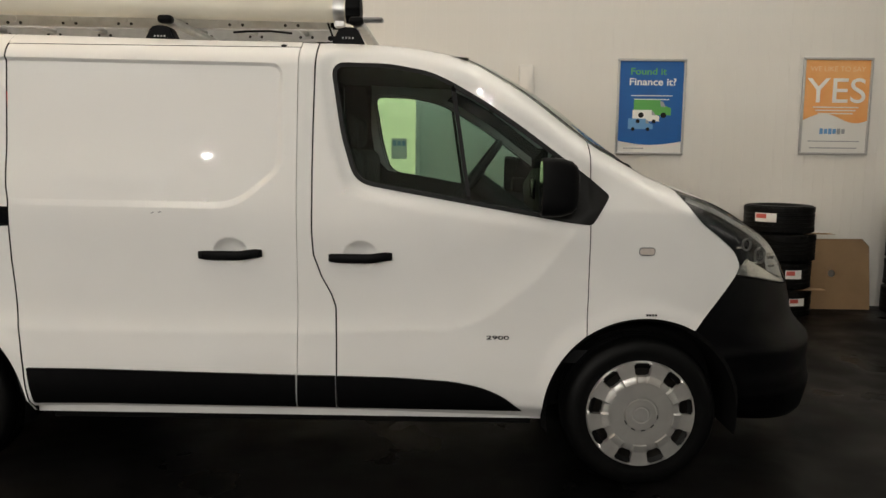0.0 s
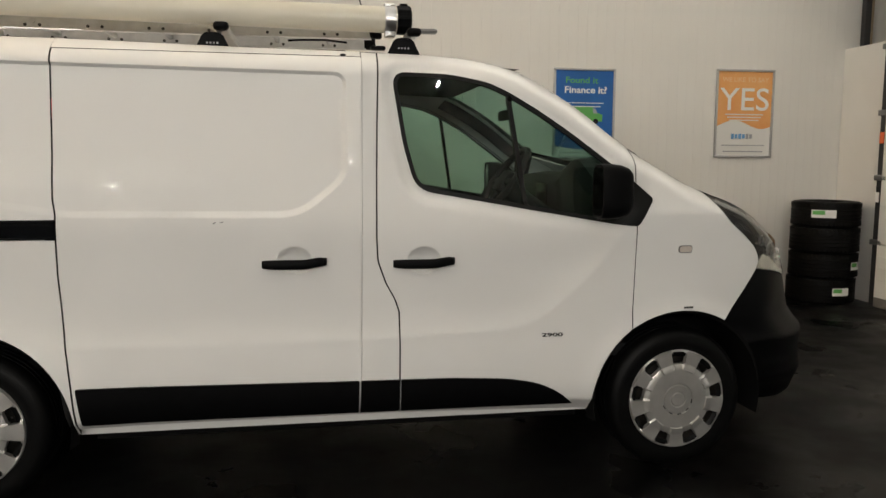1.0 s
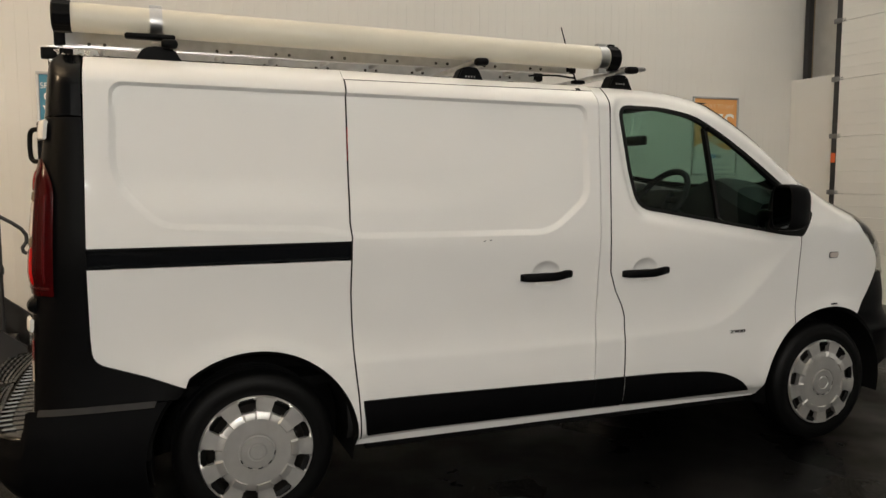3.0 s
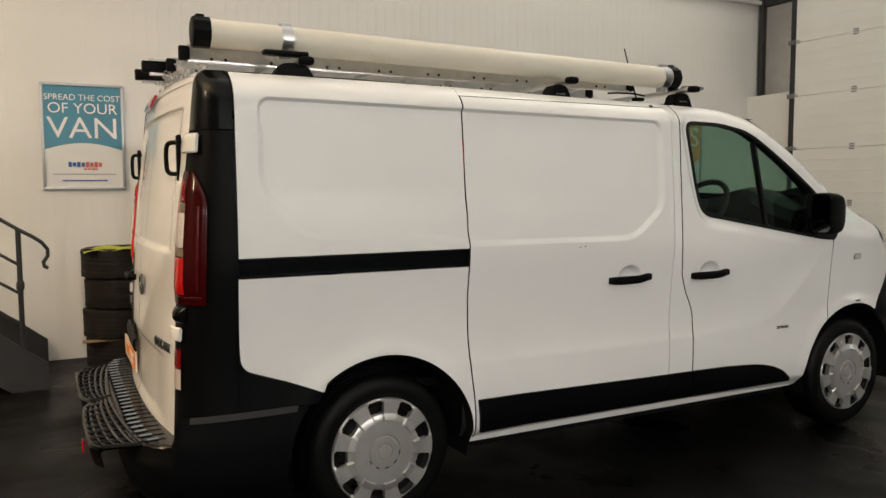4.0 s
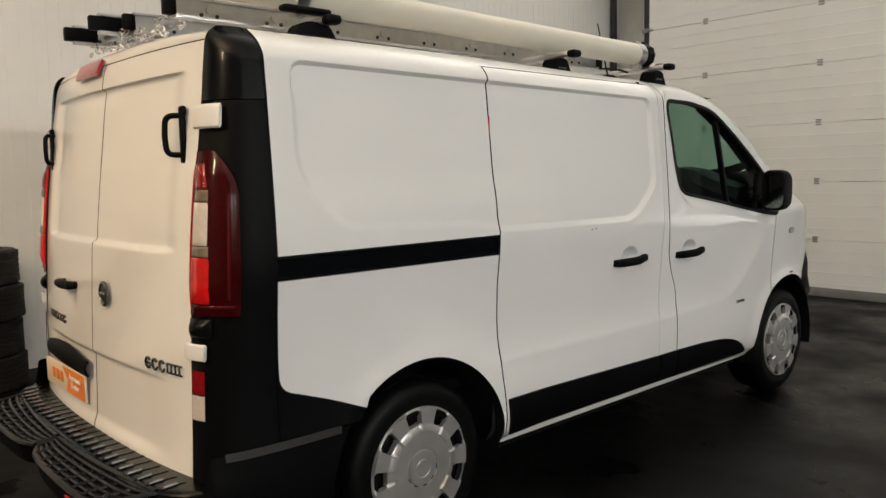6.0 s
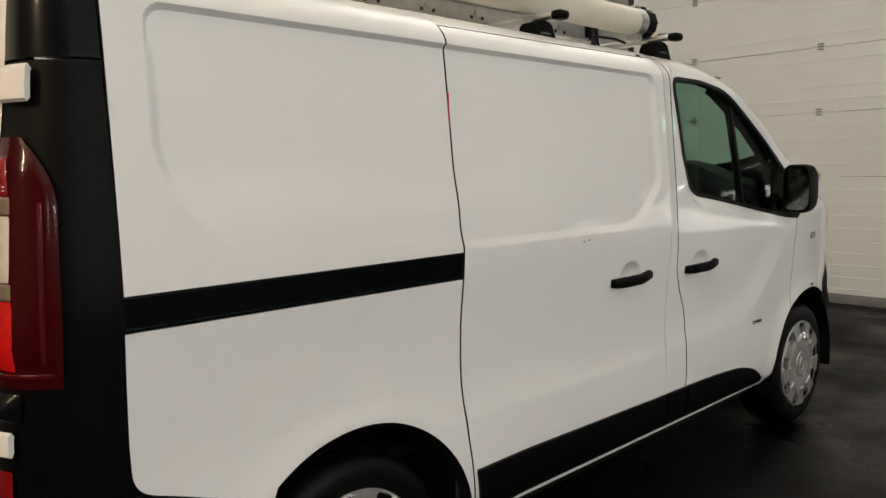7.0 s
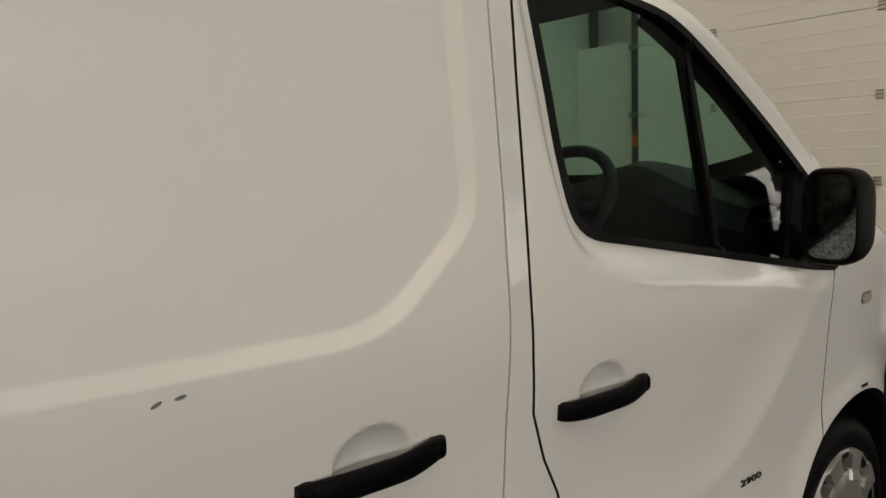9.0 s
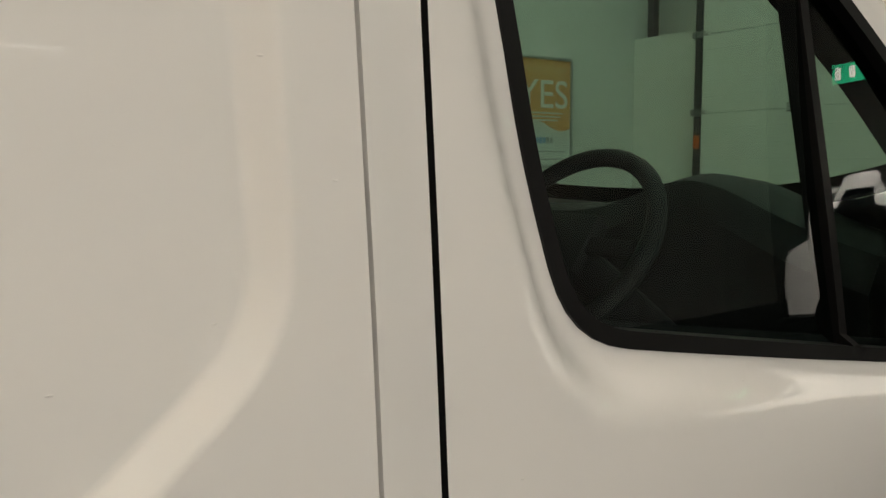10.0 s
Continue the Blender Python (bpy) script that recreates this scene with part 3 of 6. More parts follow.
        bm = from_arrays(verts, faces)
        for ex, ez in ((-0.118, 0.0), (0.116, 0.008)):
            add_box(bm, cx + ex, side * (float(half_width(cx + ex * 1.3, cz)) + 0.006), cz + ez, 0.030, 0.036, 0.034, 0.010, None, 3)
        bmesh.ops.recalc_face_normals(bm, faces=bm.faces)
        part("door_handle", bm, M_BLACK, van)
    # side repeater
    bm = sheet(rounded([(-0.046, 1.068), (0.014, 1.068), (0.014, 1.041), (-0.046, 1.041)], 0.0130), proud(0.006), side, 0.01, fold=0.012)
    rep = part("side_repeater", bm, M_LAMPWHITE, van, "small clear side repeater lamp")
    bm = sheet(rounded([(-0.050, 1.072), (0.018, 1.072), (0.018, 1.037), (-0.050, 1.037)], 0.0165), proud(0.003), side, 0.01, fold=0.01)
    part("bezel", bm, M_GALV, rep)


flank(-1)
flank(1)

# ---- roof, bonnet, windscreen ----
def roof_pt(u, v):
    s = 2 * v - 1
    if u < 0.1:
        ph = (1 - u / 0.1) * math.pi / 2
        w = 0.775 + 0.05 * (1 - math.sin(ph)) ** 2
        x1, z1 = -3.715, 1.939 + 0.034 * (1 - abs(s) ** 2.6)
        xe, ze = rear_x(s * w, 1.906) + 0.002, 1.908
        return (x1 + (xe - x1) * math.sin(ph) ** 0.9, s * w, ze + (z1 - ze) * max(math.cos(ph), 0) ** 0.7)
    x = -3.715 + (-0.80 + 3.715) * (u - 0.1) / 0.9
    z = float(soft_interp(x, TOP_X, TOP_Z))
    w = float(half_width(x, z - 0.001))
    nose = max(0.0, (x + 1.3) / 0.5) ** 2
    swage = 0.006 * math.cos(s * 14) * (1 - abs(s)) * float(smooth01((-1.5 - x) / 0.2) * smooth01((x + 3.70) / 0.2))
    return (x + 0.06 * (1 - s * s) * nose, s * w, z + 0.034 * (1 - abs(s) ** 2.6) * (1 + 0.5 * nose) + swage)


def rear_x(y, z):
    return float(soft_interp(z, [0.40, 0.48, 1.0, 1.25, 1.6, 1.80, 1.90, 1.95], [-4.0, -3.995, -3.972, -3.955, -3.914, -3.886, -3.862, -3.832])) + 0.055 * (abs(y) / 0.8) ** 2.5


part("roof", grid_mesh(roof_pt, 70, 36), M_WHITE, van, "white pressed steel roof")


def bonnet_pt(u, v):
    s = 2 * v - 1
    x0 = -0.215 + 0.29 * (1 - abs(s) ** 2.2)
    x = x0 + (0.81 - x0) * u
    z = float(soft_interp(x, TOP_X, TOP_Z))
    w = float(half_width(x, z - 0.002))
    return (x + 0.04 * (1 - s * s) * u, s * w, z + 0.055 * (1 - s * s) * (0.25 + 0.75 * math.sin(math.pi * min(1, 0.15 + 0.85 * (0.81 - x) / 1.02) / 2)))


part("bonnet", grid_mesh(bonnet_pt, 40, 30), M_WHITE, van, "white bonnet")


def screen_pt(u, v, lift=0.0):
    x = -0.80 + 0.565 * u
    z = float(soft_interp(x, TOP_X, TOP_Z))
    w = float(half_width(x, z - 0.001)) - 0.004
    s = 2 * v - 1
    bulge = 1 - abs(s) ** 2.4
    return (x + (0.06 + 0.25 * u) * bulge + lift, s * w, z + (0.05 - 0.165 * u ** 1.4) * bulge + lift)


ob = part("windscreen", grid_mesh(screen_pt, 20, 24), M_GLASS, van, "tinted windscreen")
ob.visible_shadow = False
bm = grid_mesh(lambda u, v: screen_pt(u, 0.028 * v, 0.003), 20, 2)
part("windscreen_seal", bm, M_SEAL_SHADE, van, smooth=True)
bm = grid_mesh(lambda u, v: screen_pt(u, 1 - 0.028 * v, 0.003), 20, 2)
part("windscreen_seal", bm, M_SEAL_SHADE, van, smooth=True)
bm = grid_mesh(lambda u, v: screen_pt(0.92 + 0.1 * u, v, 0.003), 4, 24)
part("scuttle", bm, M_BLACK, van, "black scuttle panel under the windscreen")

# ---- front bumper, lamps ----
def bumper_front(u, v):
    s = 1 - 2 * u
    sg = -1 if u < 0.5 else 1
    q = abs(s)
    z0 = 0.185 + 0.065 * q ** 2
    z = z0 + (0.90 - z0) * v
    for _ in range(3):
        if z < 0.714:
            xs = math.sqrt(max(ARCH_R ** 2 - (z - HUB_Z) ** 2, 0))
        else:
            xs = 0.207 + (z - 0.714) / 0.234 * 0.178
        xn = float(soft_interp(z, NOSE_Z, NOSE_X))
        th0 = math.asin(((xs + 0.3) / (xn + 0.3)) ** 2)
        th = math.pi / 2 + (th0 - math.pi / 2) * q
        x = -0.3 + (xn + 0.3) * math.sin(th) ** 0.5
        zt = float(np.interp(x, [0.2, 0.385, 0.51, 0.71, 0.9], [0.946, 0.943, 0.922, 0.872, 0.855]))
        z = z0 + (zt - z0) * v
    w = float(soft_interp(z, BASE_Z, BASE_W)) * math.cos(th) + 0.006 * q
    w += 0.026 * math.exp(-((q - 0.86) / 0.10) ** 2) * smooth01((z - 0.52) / 0.15) * smooth01((0.96 - z) / 0.2) - 0.075 * q ** 4 * smooth01((0.54 - z) / 0.26)
    ridge = 0.012 * math.exp(-((z - 0.60) / 0.02) ** 2) - 0.014 * math.exp(-((z - 0.50) / 0.035) ** 2) * (1 - q * 0.4) + 0.010 * math.exp(-((z - 0.39) / 0.015) ** 2) - 0.03 * math.exp(-((z - z0) / 0.02) ** 2)
    k = 1 + ridge
    return (x + ridge * (1 - q), sg * w * k, z)


bm = grid_mesh(bumper_front, 90, 44, flip=True)
bmesh.ops.remove_doubles(bm, verts=bm.verts, dist=1e-5)
bmesh.ops.recalc_face_normals(bm, faces=bm.faces)
part("front_bumper", bm, M_BLACK, van, "black textured front bumper")
for side in (-1, 1):
    out = [(0.108, 1.300), (0.137, 1.262), (0.202, 1.173), (0.303, 1.101), (0.376, 1.041), (0.404, 0.982), (0.384, 0.944), (0.51, 0.926), (0.728, 0.874),
           (0.748, 0.935), (0.690, 1.006), (0.578, 1.092), (0.439, 1.169), (0.282, 1.247), (0.154, 1.292)]
    lens = rounded(out, 0.03)
    head = part("headlamp", sheet(lens, lambda x, z: half_width(x, z) + 0.002, side, 0.02, fold=0.02), M_LENS, van, "clear-lensed headlamp with chrome trim")
    part("housing", sheet(inset(lens, 0.006), lambda x, z: half_width(x, z) - 0.045 - 0.05 * np.clip((x - 0.2) / 0.4, 0, 1), side, 0.03, fold=0), M_DARK, head)
    strip = [(0.385, 0.950), (0.51, 0.931), (0.718, 0.880), (0.62, 0.922), (0.52, 0.975), (0.44, 1.015), (0.408, 0.985)]
    part("reflector", sheet(strip, lambda x, z: half_width(x, z) - 0.006, side, 0.015, fold=0.01), M_LAMPCHROME, head, "chrome lower reflector")
    cheek = [(0.575, 0.95), (0.712, 0.898), (0.728, 0.935), (0.680, 0.995), (0.580, 1.075), (0.545, 1.09)]
    part("reflector", sheet(cheek, lambda x, z: half_width(x, z) - 0.022, side, 0.03, fold=0.01), mat("grey_lamp_inner", (0.30, 0.31, 0.30), 0.3, vary=0.2, scale=20), head, "grey side reflector")
    for cx, cz, r in ((0.520, 1.022, 0.030), (0.440, 1.075, 0.022)):
        y = side * (float(half_width(cx, cz)) - 0.024)
        turn = pose(cx, y, cz, 0, 0, side * -35)
        bm = lathe([(r * 1.25, side * 0.012), (r * 1.2, 0.0), (r * 1.02, side * -0.004), (r, side * 0.006)], 28, turn)
        part("bezel", bm, M_GALV, head, "grey projector bezel")
        bm = lathe([(r, side * 0.004), (r * 0.9, side * -0.006), (r * 0.6, side * -0.014), (r * 0.3, side * -0.0175), (0.0006, side * -0.018)], 28, turn)
        part("projector", bm, M_PROJ, head, "dark glass projector lens")
    # Four chrome pieces stand in for bright reflections on the lens.
    for cx, cz, w, h in ((0.585, 1.012, 0.050, 0.026), (0.592, 0.972, 0.042, 0.018), (0.478, 0.992, 0.040, 0.012), (0.405, 1.062, 0.026, 0.010)):
        y = side * (float(half_width(cx, cz)) - 0.020)
        part("reflector", box(cx, y, cz, w, 0.010, h, 0.003, None), M_LAMPCHROME, head, "chrome piece set as a bright reflection")
    brow = [(0.150, 1.262), (0.300, 1.200), (0.440, 1.128), (0.570, 1.050), (0.600, 1.062), (0.450, 1.150), (0.300, 1.226), (0.165, 1.278)]
    part("brow", sheet(brow, lambda x, z: half_width(x, z) - 0.010, side, 0.03, fold=0.01), M_GALV, head, "grey trim along the lamp's top")

# ---- rear: corner posts, bumper, doors ----
def corner_pt(a, z, side, out=0.0):
    """a runs from 0 at the door edge to 1 at the flank."""
    x0, x1 = rear_x(0.785, z if z < 1.70 else 1.70 + 0.62 * (z - 1.70)), -3.712
    w1 = float(half_width(-3.712, min(z, 1.93)))
    ph = a * math.pi / 2
    c, s = max(math.cos(ph), 0) ** 0.95, math.copysign(abs(math.sin(ph)) ** 0.95, ph)
    x = x1 + (x0 - x1) * c
    w = 0.785 + (w1 - 0.785) * s
    if z > 1.885:
        k = min((z - 1.885) / 0.062, 1.0)
        k = 0.045 * (1 - math.sqrt(1 - k * k))
        w -= k * s
        x += k * c
    return (x - out * math.cos(ph), side * (w + out * math.sin(ph)), z)


for side in (-1, 1):
    up = grid_mesh(lambda u, v: corner_pt(u, 1.705 + 0.24 * v, side), 16, 14, flip=side > 0)
    part("corner_cap", up, M_GLOSS, van, "glossy black upper corner cap")
    mid = grid_mesh(lambda u, v: corner_pt(u, 0.485 + 1.215 * v, side, -0.002), 16, 56, flip=side > 0)
    part("corner_post", mid, M_BLACK, van, "black plastic rear corner post")
    low = rounded([(-3.714, 0.60), (-3.714, 0.87), (-3.7075, 0.762), (-3.519, 0.6965), (-3.378, 0.638), (-3.402, 0.60)], [0, 0, 0.06, 0, 0, 0])
    part("corner_post", sheet(low, lambda x, z: half_width(x, z) + 0.003, side, 0.03), M_BLACK, van, "black plastic panel behind the rear wheel")
    # tail lamp
    def lamp_at(u, v):
        z = 1.030 + 0.515 * v
        wd = 0.62 - 0.02 * v - 0.30 * max(0, (v - 0.70) / 0.30) ** 2.2
        return corner_pt(0.01 + wd * u, z, side, 0.006 + 0.016 * max(math.sin(math.pi * min(1, u)), 0) ** 0.5 * min(1, 6 * v, 6 * (1.02 - v)))
    tail = part("tail_lamp", grid_mesh(lamp_at, 14, 30, flip=side > 0), M_REDDARK, van, "dark red wrap-round tail lamp")
    def lamp_in(u0, u1, v0, v1):
        def f(u, v):
            vv = v0 + (v1 - v0) * v
            uu = u0 + (u1 - u0) * (0.5 + (u - 0.5) * (1 - 0.06 * abs(2 * v - 1) ** 12))
            p = lamp_at(uu, vv)
            a = 0.6 * uu
            h = 0.004 * (1 - abs(2 * u - 1) ** 4) * (1 - abs(2 * v - 1) ** 8)
            return (p[0] - h * math.cos(a), p[1] + side * h * math.sin(a), p[2])
        return grid_mesh(f, 10, 16, flip=side > 0)
    part("brake_light", lamp_in(0.05, 0.50, 0.075, 0.355), M_RED, tail, "bright red brake light")
    part("divider", lamp_in(0.07, 0.49, 0.360, 0.425), M_LAMPGREY, tail, "smoked grey divider")
    part("reversing_light", lamp_in(0.08, 0.47, 0.430, 0.690), M_LAMPWHITE, tail, "frosted white reversing light")
    part("divider", lamp_in(0.12, 0.47, 0.695, 0.765), M_LAMPGREY, tail, "smoked grey divider")
    ind = part("indicator", lamp_in(0.10, 0.45, 0.770, 0.925), M_REDMID, tail)
    part("edge_strip", lamp_in(0.0, 0.045, 0.03, 0.96), M_RED, tail, "bright red inner edge")
    part("rib", lamp_in(0.80, 0.85, 0.10, 0.74), M_RIBRED, tail)
    part("rib", lamp_in(0.06, 0.92, 0.045, 0.065), M_RIBRED, tail)
    # Orange and chrome slivers painted in as glints on the red chamber.
    for u, v, w in ((0.20, 0.895, 0.10), (0.24, 0.880, 0.09), (0.30, 0.865, 0.08), (0.37, 0.80, 0.05), (0.37, 0.785, 0.05)):
        part("facet", lamp_in(u, u + w, v, v + 0.009), M_LAMPCHROME if v < 0.85 else M_ORANGE, ind)
    def low_lamp(z0, z1):
        return grid_mesh(lambda u, v: corner_pt(0.02 + 0.22 * u, z0 + (z1 - z0) * v, side, 0.004), 4, 4, flip=side > 0)
    part("rear_reflector", low_lamp(0.775, 0.850), M_REDMID, van)
    part("fog_lamp", low_lamp(0.69, 0.770), M_LAMPWHITE, van)
    bm = grid_mesh(lambda u, v: corner_pt(-0.01 + 0.34 * u, 0.955 + 0.062 * v, side, 0.004 + 0.020 * max(math.sin(math.pi * v), 0) ** 0.6 * max(math.sin(math.pi * u), 0) ** 0.5), 8, 6, flip=side > 0)
    part("door_stop", bm, M_GLOSS, van, "moulded black door stop under the tail lamp")
    # white hinges
    for z0, z1, a1 in ((1.615, 1.692, 0.42), (0.885, 0.940, 0.30)):
        bm = grid_mesh(lambda u, v: corner_pt(-0.02 + a1 * u, z0 + (z1 - z0) * v, side, 0.014 + 0.008 * max(math.sin(math.pi * v), 0) ** 0.12), 10, 12, flip=side > 0)
        thicken(bm, 0.014)
        part("door_hinge", bm, M_WHITE, van, "white painted hinge cover")
    # load door
    def door_at(u, v, out=0.0):
        y = side * (0.004 + 0.778 * u)
        z = 0.485 + 1.418 * v
        x = rear_x(y, z)
        f = 0.019 * (0.5 + 0.5 * math.tanh((z - 1.225) / 0.005)) * (1 - smooth01((u - 0.74) / 0.16)) * (1 - smooth01((z - 1.800) / 0.012))
        f += 0.012 * float(smooth01((0.80 - z) / 0.02)) * (1 - float(smooth01((u - 0.55) / 0.36))) * float(smooth01((z - 0.5) / 0.05))
        return (x + float(f) - out, y, z)
    ld = part("load_door", grid_mesh(door_at, 50, 200, flip=side < 0), M_WHITE, van, "white rear load door")
    part("inner_skin", grid_mesh(lambda u, v: (door_at(u * 1.02, v * 1.01 - 0.005)[0] + 0.035, door_at(u * 1.02, v)[1], 0.48 + 1.44 * v), 6, 10, flip=side < 0), M_SEAL_SHADE, ld)
    # grab handle
    gy = side * 0.70
    gx = rear_x(gy, 1.60)
    loop = rounded([(0.004, 1.538), (-0.062, 1.538), (-0.066, 1.600), (-0.062, 1.664), (0.004, 1.664)], [0, 0.05, 0, 0.05, 0], 8)
    bm = tube([(gx + 0.72 * d, gy + side * 0.62 * d, z) for d, z in loop], 0.0095, 10)
    add_box(bm, gx - 0.006, gy + side * 0.004, 1.601, 0.016, 0.028, 0.150, 0.006, None)
    for z in (1.522, 1.680):
        add_box(bm, gx - 0.004, gy + side * 0.004, z, 0.020, 0.032, 0.030, 0.009, None, 3)
    part("grab_handle", bm, M_BLACK, van, "black grab handle")

bm = grid_mesh(lambda u, v: (rear_x(0.02 + 0.26 * u, 1.868 + 0.058 * v) - 0.012, 0.02 + 0.26 * u, 1.866 + 0.058 * v), 8, 4)
thicken(bm, 0.012)
part("high_brake_light", bm, M_HIGHRED, van, "red high-level brake light")

# rear bumper: side wings, rear face and tread
def bumper_rear(u, v):
    s = 1 - 2 * u
    sg = -1 if u < 0.5 else 1
    q = abs(s)
    z = 0.20 + 0.395 * v
    xs = REAR_HUB - math.sqrt(ARCH_R ** 2 - (z - HUB_Z) ** 2)
    xn = float(np.interp(z, [0.2, 0.26, 0.34, 0.50, 0.52, 0.60], [-4.02, -4.08, -4.115, -4.125, -4.115, -4.10]))
    c = -3.2
    th0 = math.asin(((c - xs) / (c - xn)) ** 3.7)
    th = math.pi / 2 + (th0 - math.pi / 2) * q
    x = c - (c - xn) * math.sin(th) ** 0.27
    w = (float(soft_interp(z, [0.2, 0.30, 0.45, 0.60], [0.93, 0.962, 0.975, 0.968]))) * max(math.cos(th), 0) ** 0.333
    zz = z - (z - 0.20) * 0.27 * float(smooth01((-3.945 - x) / 0.025))
    return (x, sg * (w + 0.004), zz)


bm = grid_mesh(bumper_rear, 90, 20)
bmesh.ops.remove_doubles(bm, verts=bm.verts, dist=1e-5)
bmesh.ops.recalc_face_normals(bm, faces=bm.faces)
rear_bumper = part("rear_bumper", bm, M_BLACK, van, "black plastic rear bumper with ribbed tread")
# Paler than the bumper: light caught on the upward ledge is in the colour.
M_LEDGELIT = mat("lit_satin_plastic", (0.010, 0.010, 0.011), 0.42, spec=0.3, vary=0.4, scale=30)
for side in (-1, 1):
    def crease(u, v):
        p = bumper_rear((0.002 + 0.128 * u) if side < 0 else (0.998 - 0.128 * u), 0.958 + 0.056 * v)
        return (p[0], p[1] + side * (0.010 - 0.013 * v), p[2])
    bm = grid_mesh(crease, 24, 3, flip=side < 0)
    part("crease_strip", bm, M_LEDGELIT, rear_bumper, "satin ledge painted with the light it catches")
M_TREAD = mat("glossy_tread_plastic", (0.0045, 0.004, 0.0038), 0.20, spec=0.28, vary=0.3, scale=18, bump=0.1, bump_scale=200)


M_GLINT = mat("polished_glint_bar", (0.30, 0.31, 0.33), 0.10, metal=0.9)


def tread_edge(y):
    return -3.2 - 0.912 * (1 - min(abs(y) / 0.972, 0.999) ** 6) ** (1 / 7.4)


bm = grid_mesh(lambda u, v: (-3.94 + (tread_edge(-0.935 + 1.87 * v) + 3.94) * u, -0.935 + 1.87 * v, 0.492 - 0.012 * u ** 8), 12, 60)
bmesh.ops.recalc_face_normals(bm, faces=bm.faces)
part("tread", bm, M_TREAD, rear_bumper, "glossy black step tread")
for i in range(25):
    y = -0.80 + 1.60 * i / 24
    e = tread_edge(y)
    part("tread_rib", box((e - 3.94) / 2 - 0.012, y, 0.491, abs(e + 3.94) - 0.045, 0.009, 0.008, 0.003), M_TREAD, rear_bumper)

    # Bright metal bar stands in for the glint on the rib's end.
    part("stud", tube([(e + 0.020, y, 0.494), (e + 0.066, y, 0.496)], 0.0055, 8), M_GLINT, rear_bumper, "small polished bar added for a glint")

# ---- badges, plate and small fittings ----
M_BADGE = mat("dark_chrome_badge", (0.16, 0.16, 0.16), 0.22, metal=0.9)
plate_x = rear_x(0.35, 0.63)
plate = part("number_plate", box(plate_x - 0.012, 0.335, 0.625, 0.010, 0.52, 0.112, 0.004), mat("pale_plate_print", (0.78, 0.66, 0.52), 0.35), van, "pale show plate with an orange printed field")
part("plate_print", from_arrays([(plate_x - 0.0185, 0.31, 0.573), (plate_x - 0.0185, 0.08, 0.573), (plate_x - 0.0185, 0.08, 0.677), (plate_x - 0.0185, 0.36, 0.677), (plate_x - 0.0185, 0.29, 0.625)], [(0, 1, 2, 3, 4)]), M_ORANGE, plate, "orange field")
M_INK = mat("white_ink", (0.85, 0.84, 0.82), 0.5)
for words, z in (("Approved", 0.634), ("Dealer", 0.600)):
    bm = text_mesh(words, 0.036)
    bmesh.ops.transform(bm, verts=bm.verts, matrix=Matrix.Translation((plate_x - 0.0200, 0.195, z)) @ pose(0, 0, 0, 90, 0, -90))
    part("lettering", bm, M_INK, plate, smooth=False)
for k in range(3):
    part("lettering", box(plate_x - 0.0185, 0.48 - 0.055 * k, 0.628, 0.003, 0.040, 0.045, 0.001), M_ORANGE, plate)
bm = grid_mesh(lambda u, v: (rear_x(0.03 + 0.60 * u, 0.735) - 0.006 - 0.012 * max(math.sin(math.pi * v), 0) ** 0.6, 0.03 + 0.60 * u, 0.690 + (0.055 + 0.035 * math.sin(math.pi * u)) * v), 16, 8)
thicken(bm, 0.01)
part("plate_lamp_cover", bm, M_BLACK, van, "black plate-lamp cover over the plate")
hx = rear_x(0.30, 1.03)
part("load_door_handle", tube([(hx + 0.006, 0.19, 1.035), (hx - 0.028, 0.20, 1.035), (hx - 0.036, 0.27, 1.035), (hx - 0.030, 0.34, 1.035), (hx + 0.006, 0.36, 1.035)], [0.014, 0.018, 0.019, 0.018, 0.014], 12), M_BLACK, van, "black load-door handle")
bx = rear_x(-0.18, 1.04) - 0.012
bm = lathe([(0.048, 0.004), (0.048, -0.004), (0.040, -0.007), (0.036, -0.003), (0.002, -0.004)], 32, pose(bx, -0.165, 1.037, 0, 0, -90))
badge = part("badge", bm, M_BADGE, van, "round dark chrome maker's badge")
part("badge_bar", box(bx - 0.006, -0.165, 1.040, 0.006, 0.05, 0.010, 0.002, pose(0, 0, 0)), M_CHROME, badge)
def badge_mark(y, z, w, h, ring):
    """One raised chrome stroke group of a rear badge."""
    x = rear_x(y, z) - 0.007
    if ring:
        pts = [(x, y - 0.5 * w * math.cos(a), z + 0.5 * h * math.sin(a)) for a in (radians(-20 - 300 * k / 14) for k in range(15))]
        bm = tube(pts, 0.0046, 6)
        if ring > 1:
            add_box(bm, x, y, z, 0.006, w * 0.9, 0.006, 0.001)
        return bm
    bm = box(x, y + 0.4 * w, z, 0.006, 0.2 * w, h, 0.001)
    for dz in (-0.42, 0.42):
        add_box(bm, x, y, z + dz * h, 0.006, w, 0.006, 0.001)
    return bm


for k in range(7):
    part("badge_letter", badge_mark(-0.525 - 0.047 * k if k < 3 else -0.660 - 0.024 * (k - 3), 0.836, 0.040 if k < 3 else 0.022, 0.036, (2, 1, 1, 0, 0, 0, 0)[k]), M_BADGE, van)
for k in range(6):
    part("badge_letter", badge_mark(0.58 - 0.046 * k, 0.875, 0.032, 0.030, k in (2, 5)), M_BADGE, van)
bm = text_mesh("2900", 0.034, 0.002, bold=0.0005)
bmesh.ops.scale(bm, verts=bm.verts, vec=(1.45, 0.68, 1))
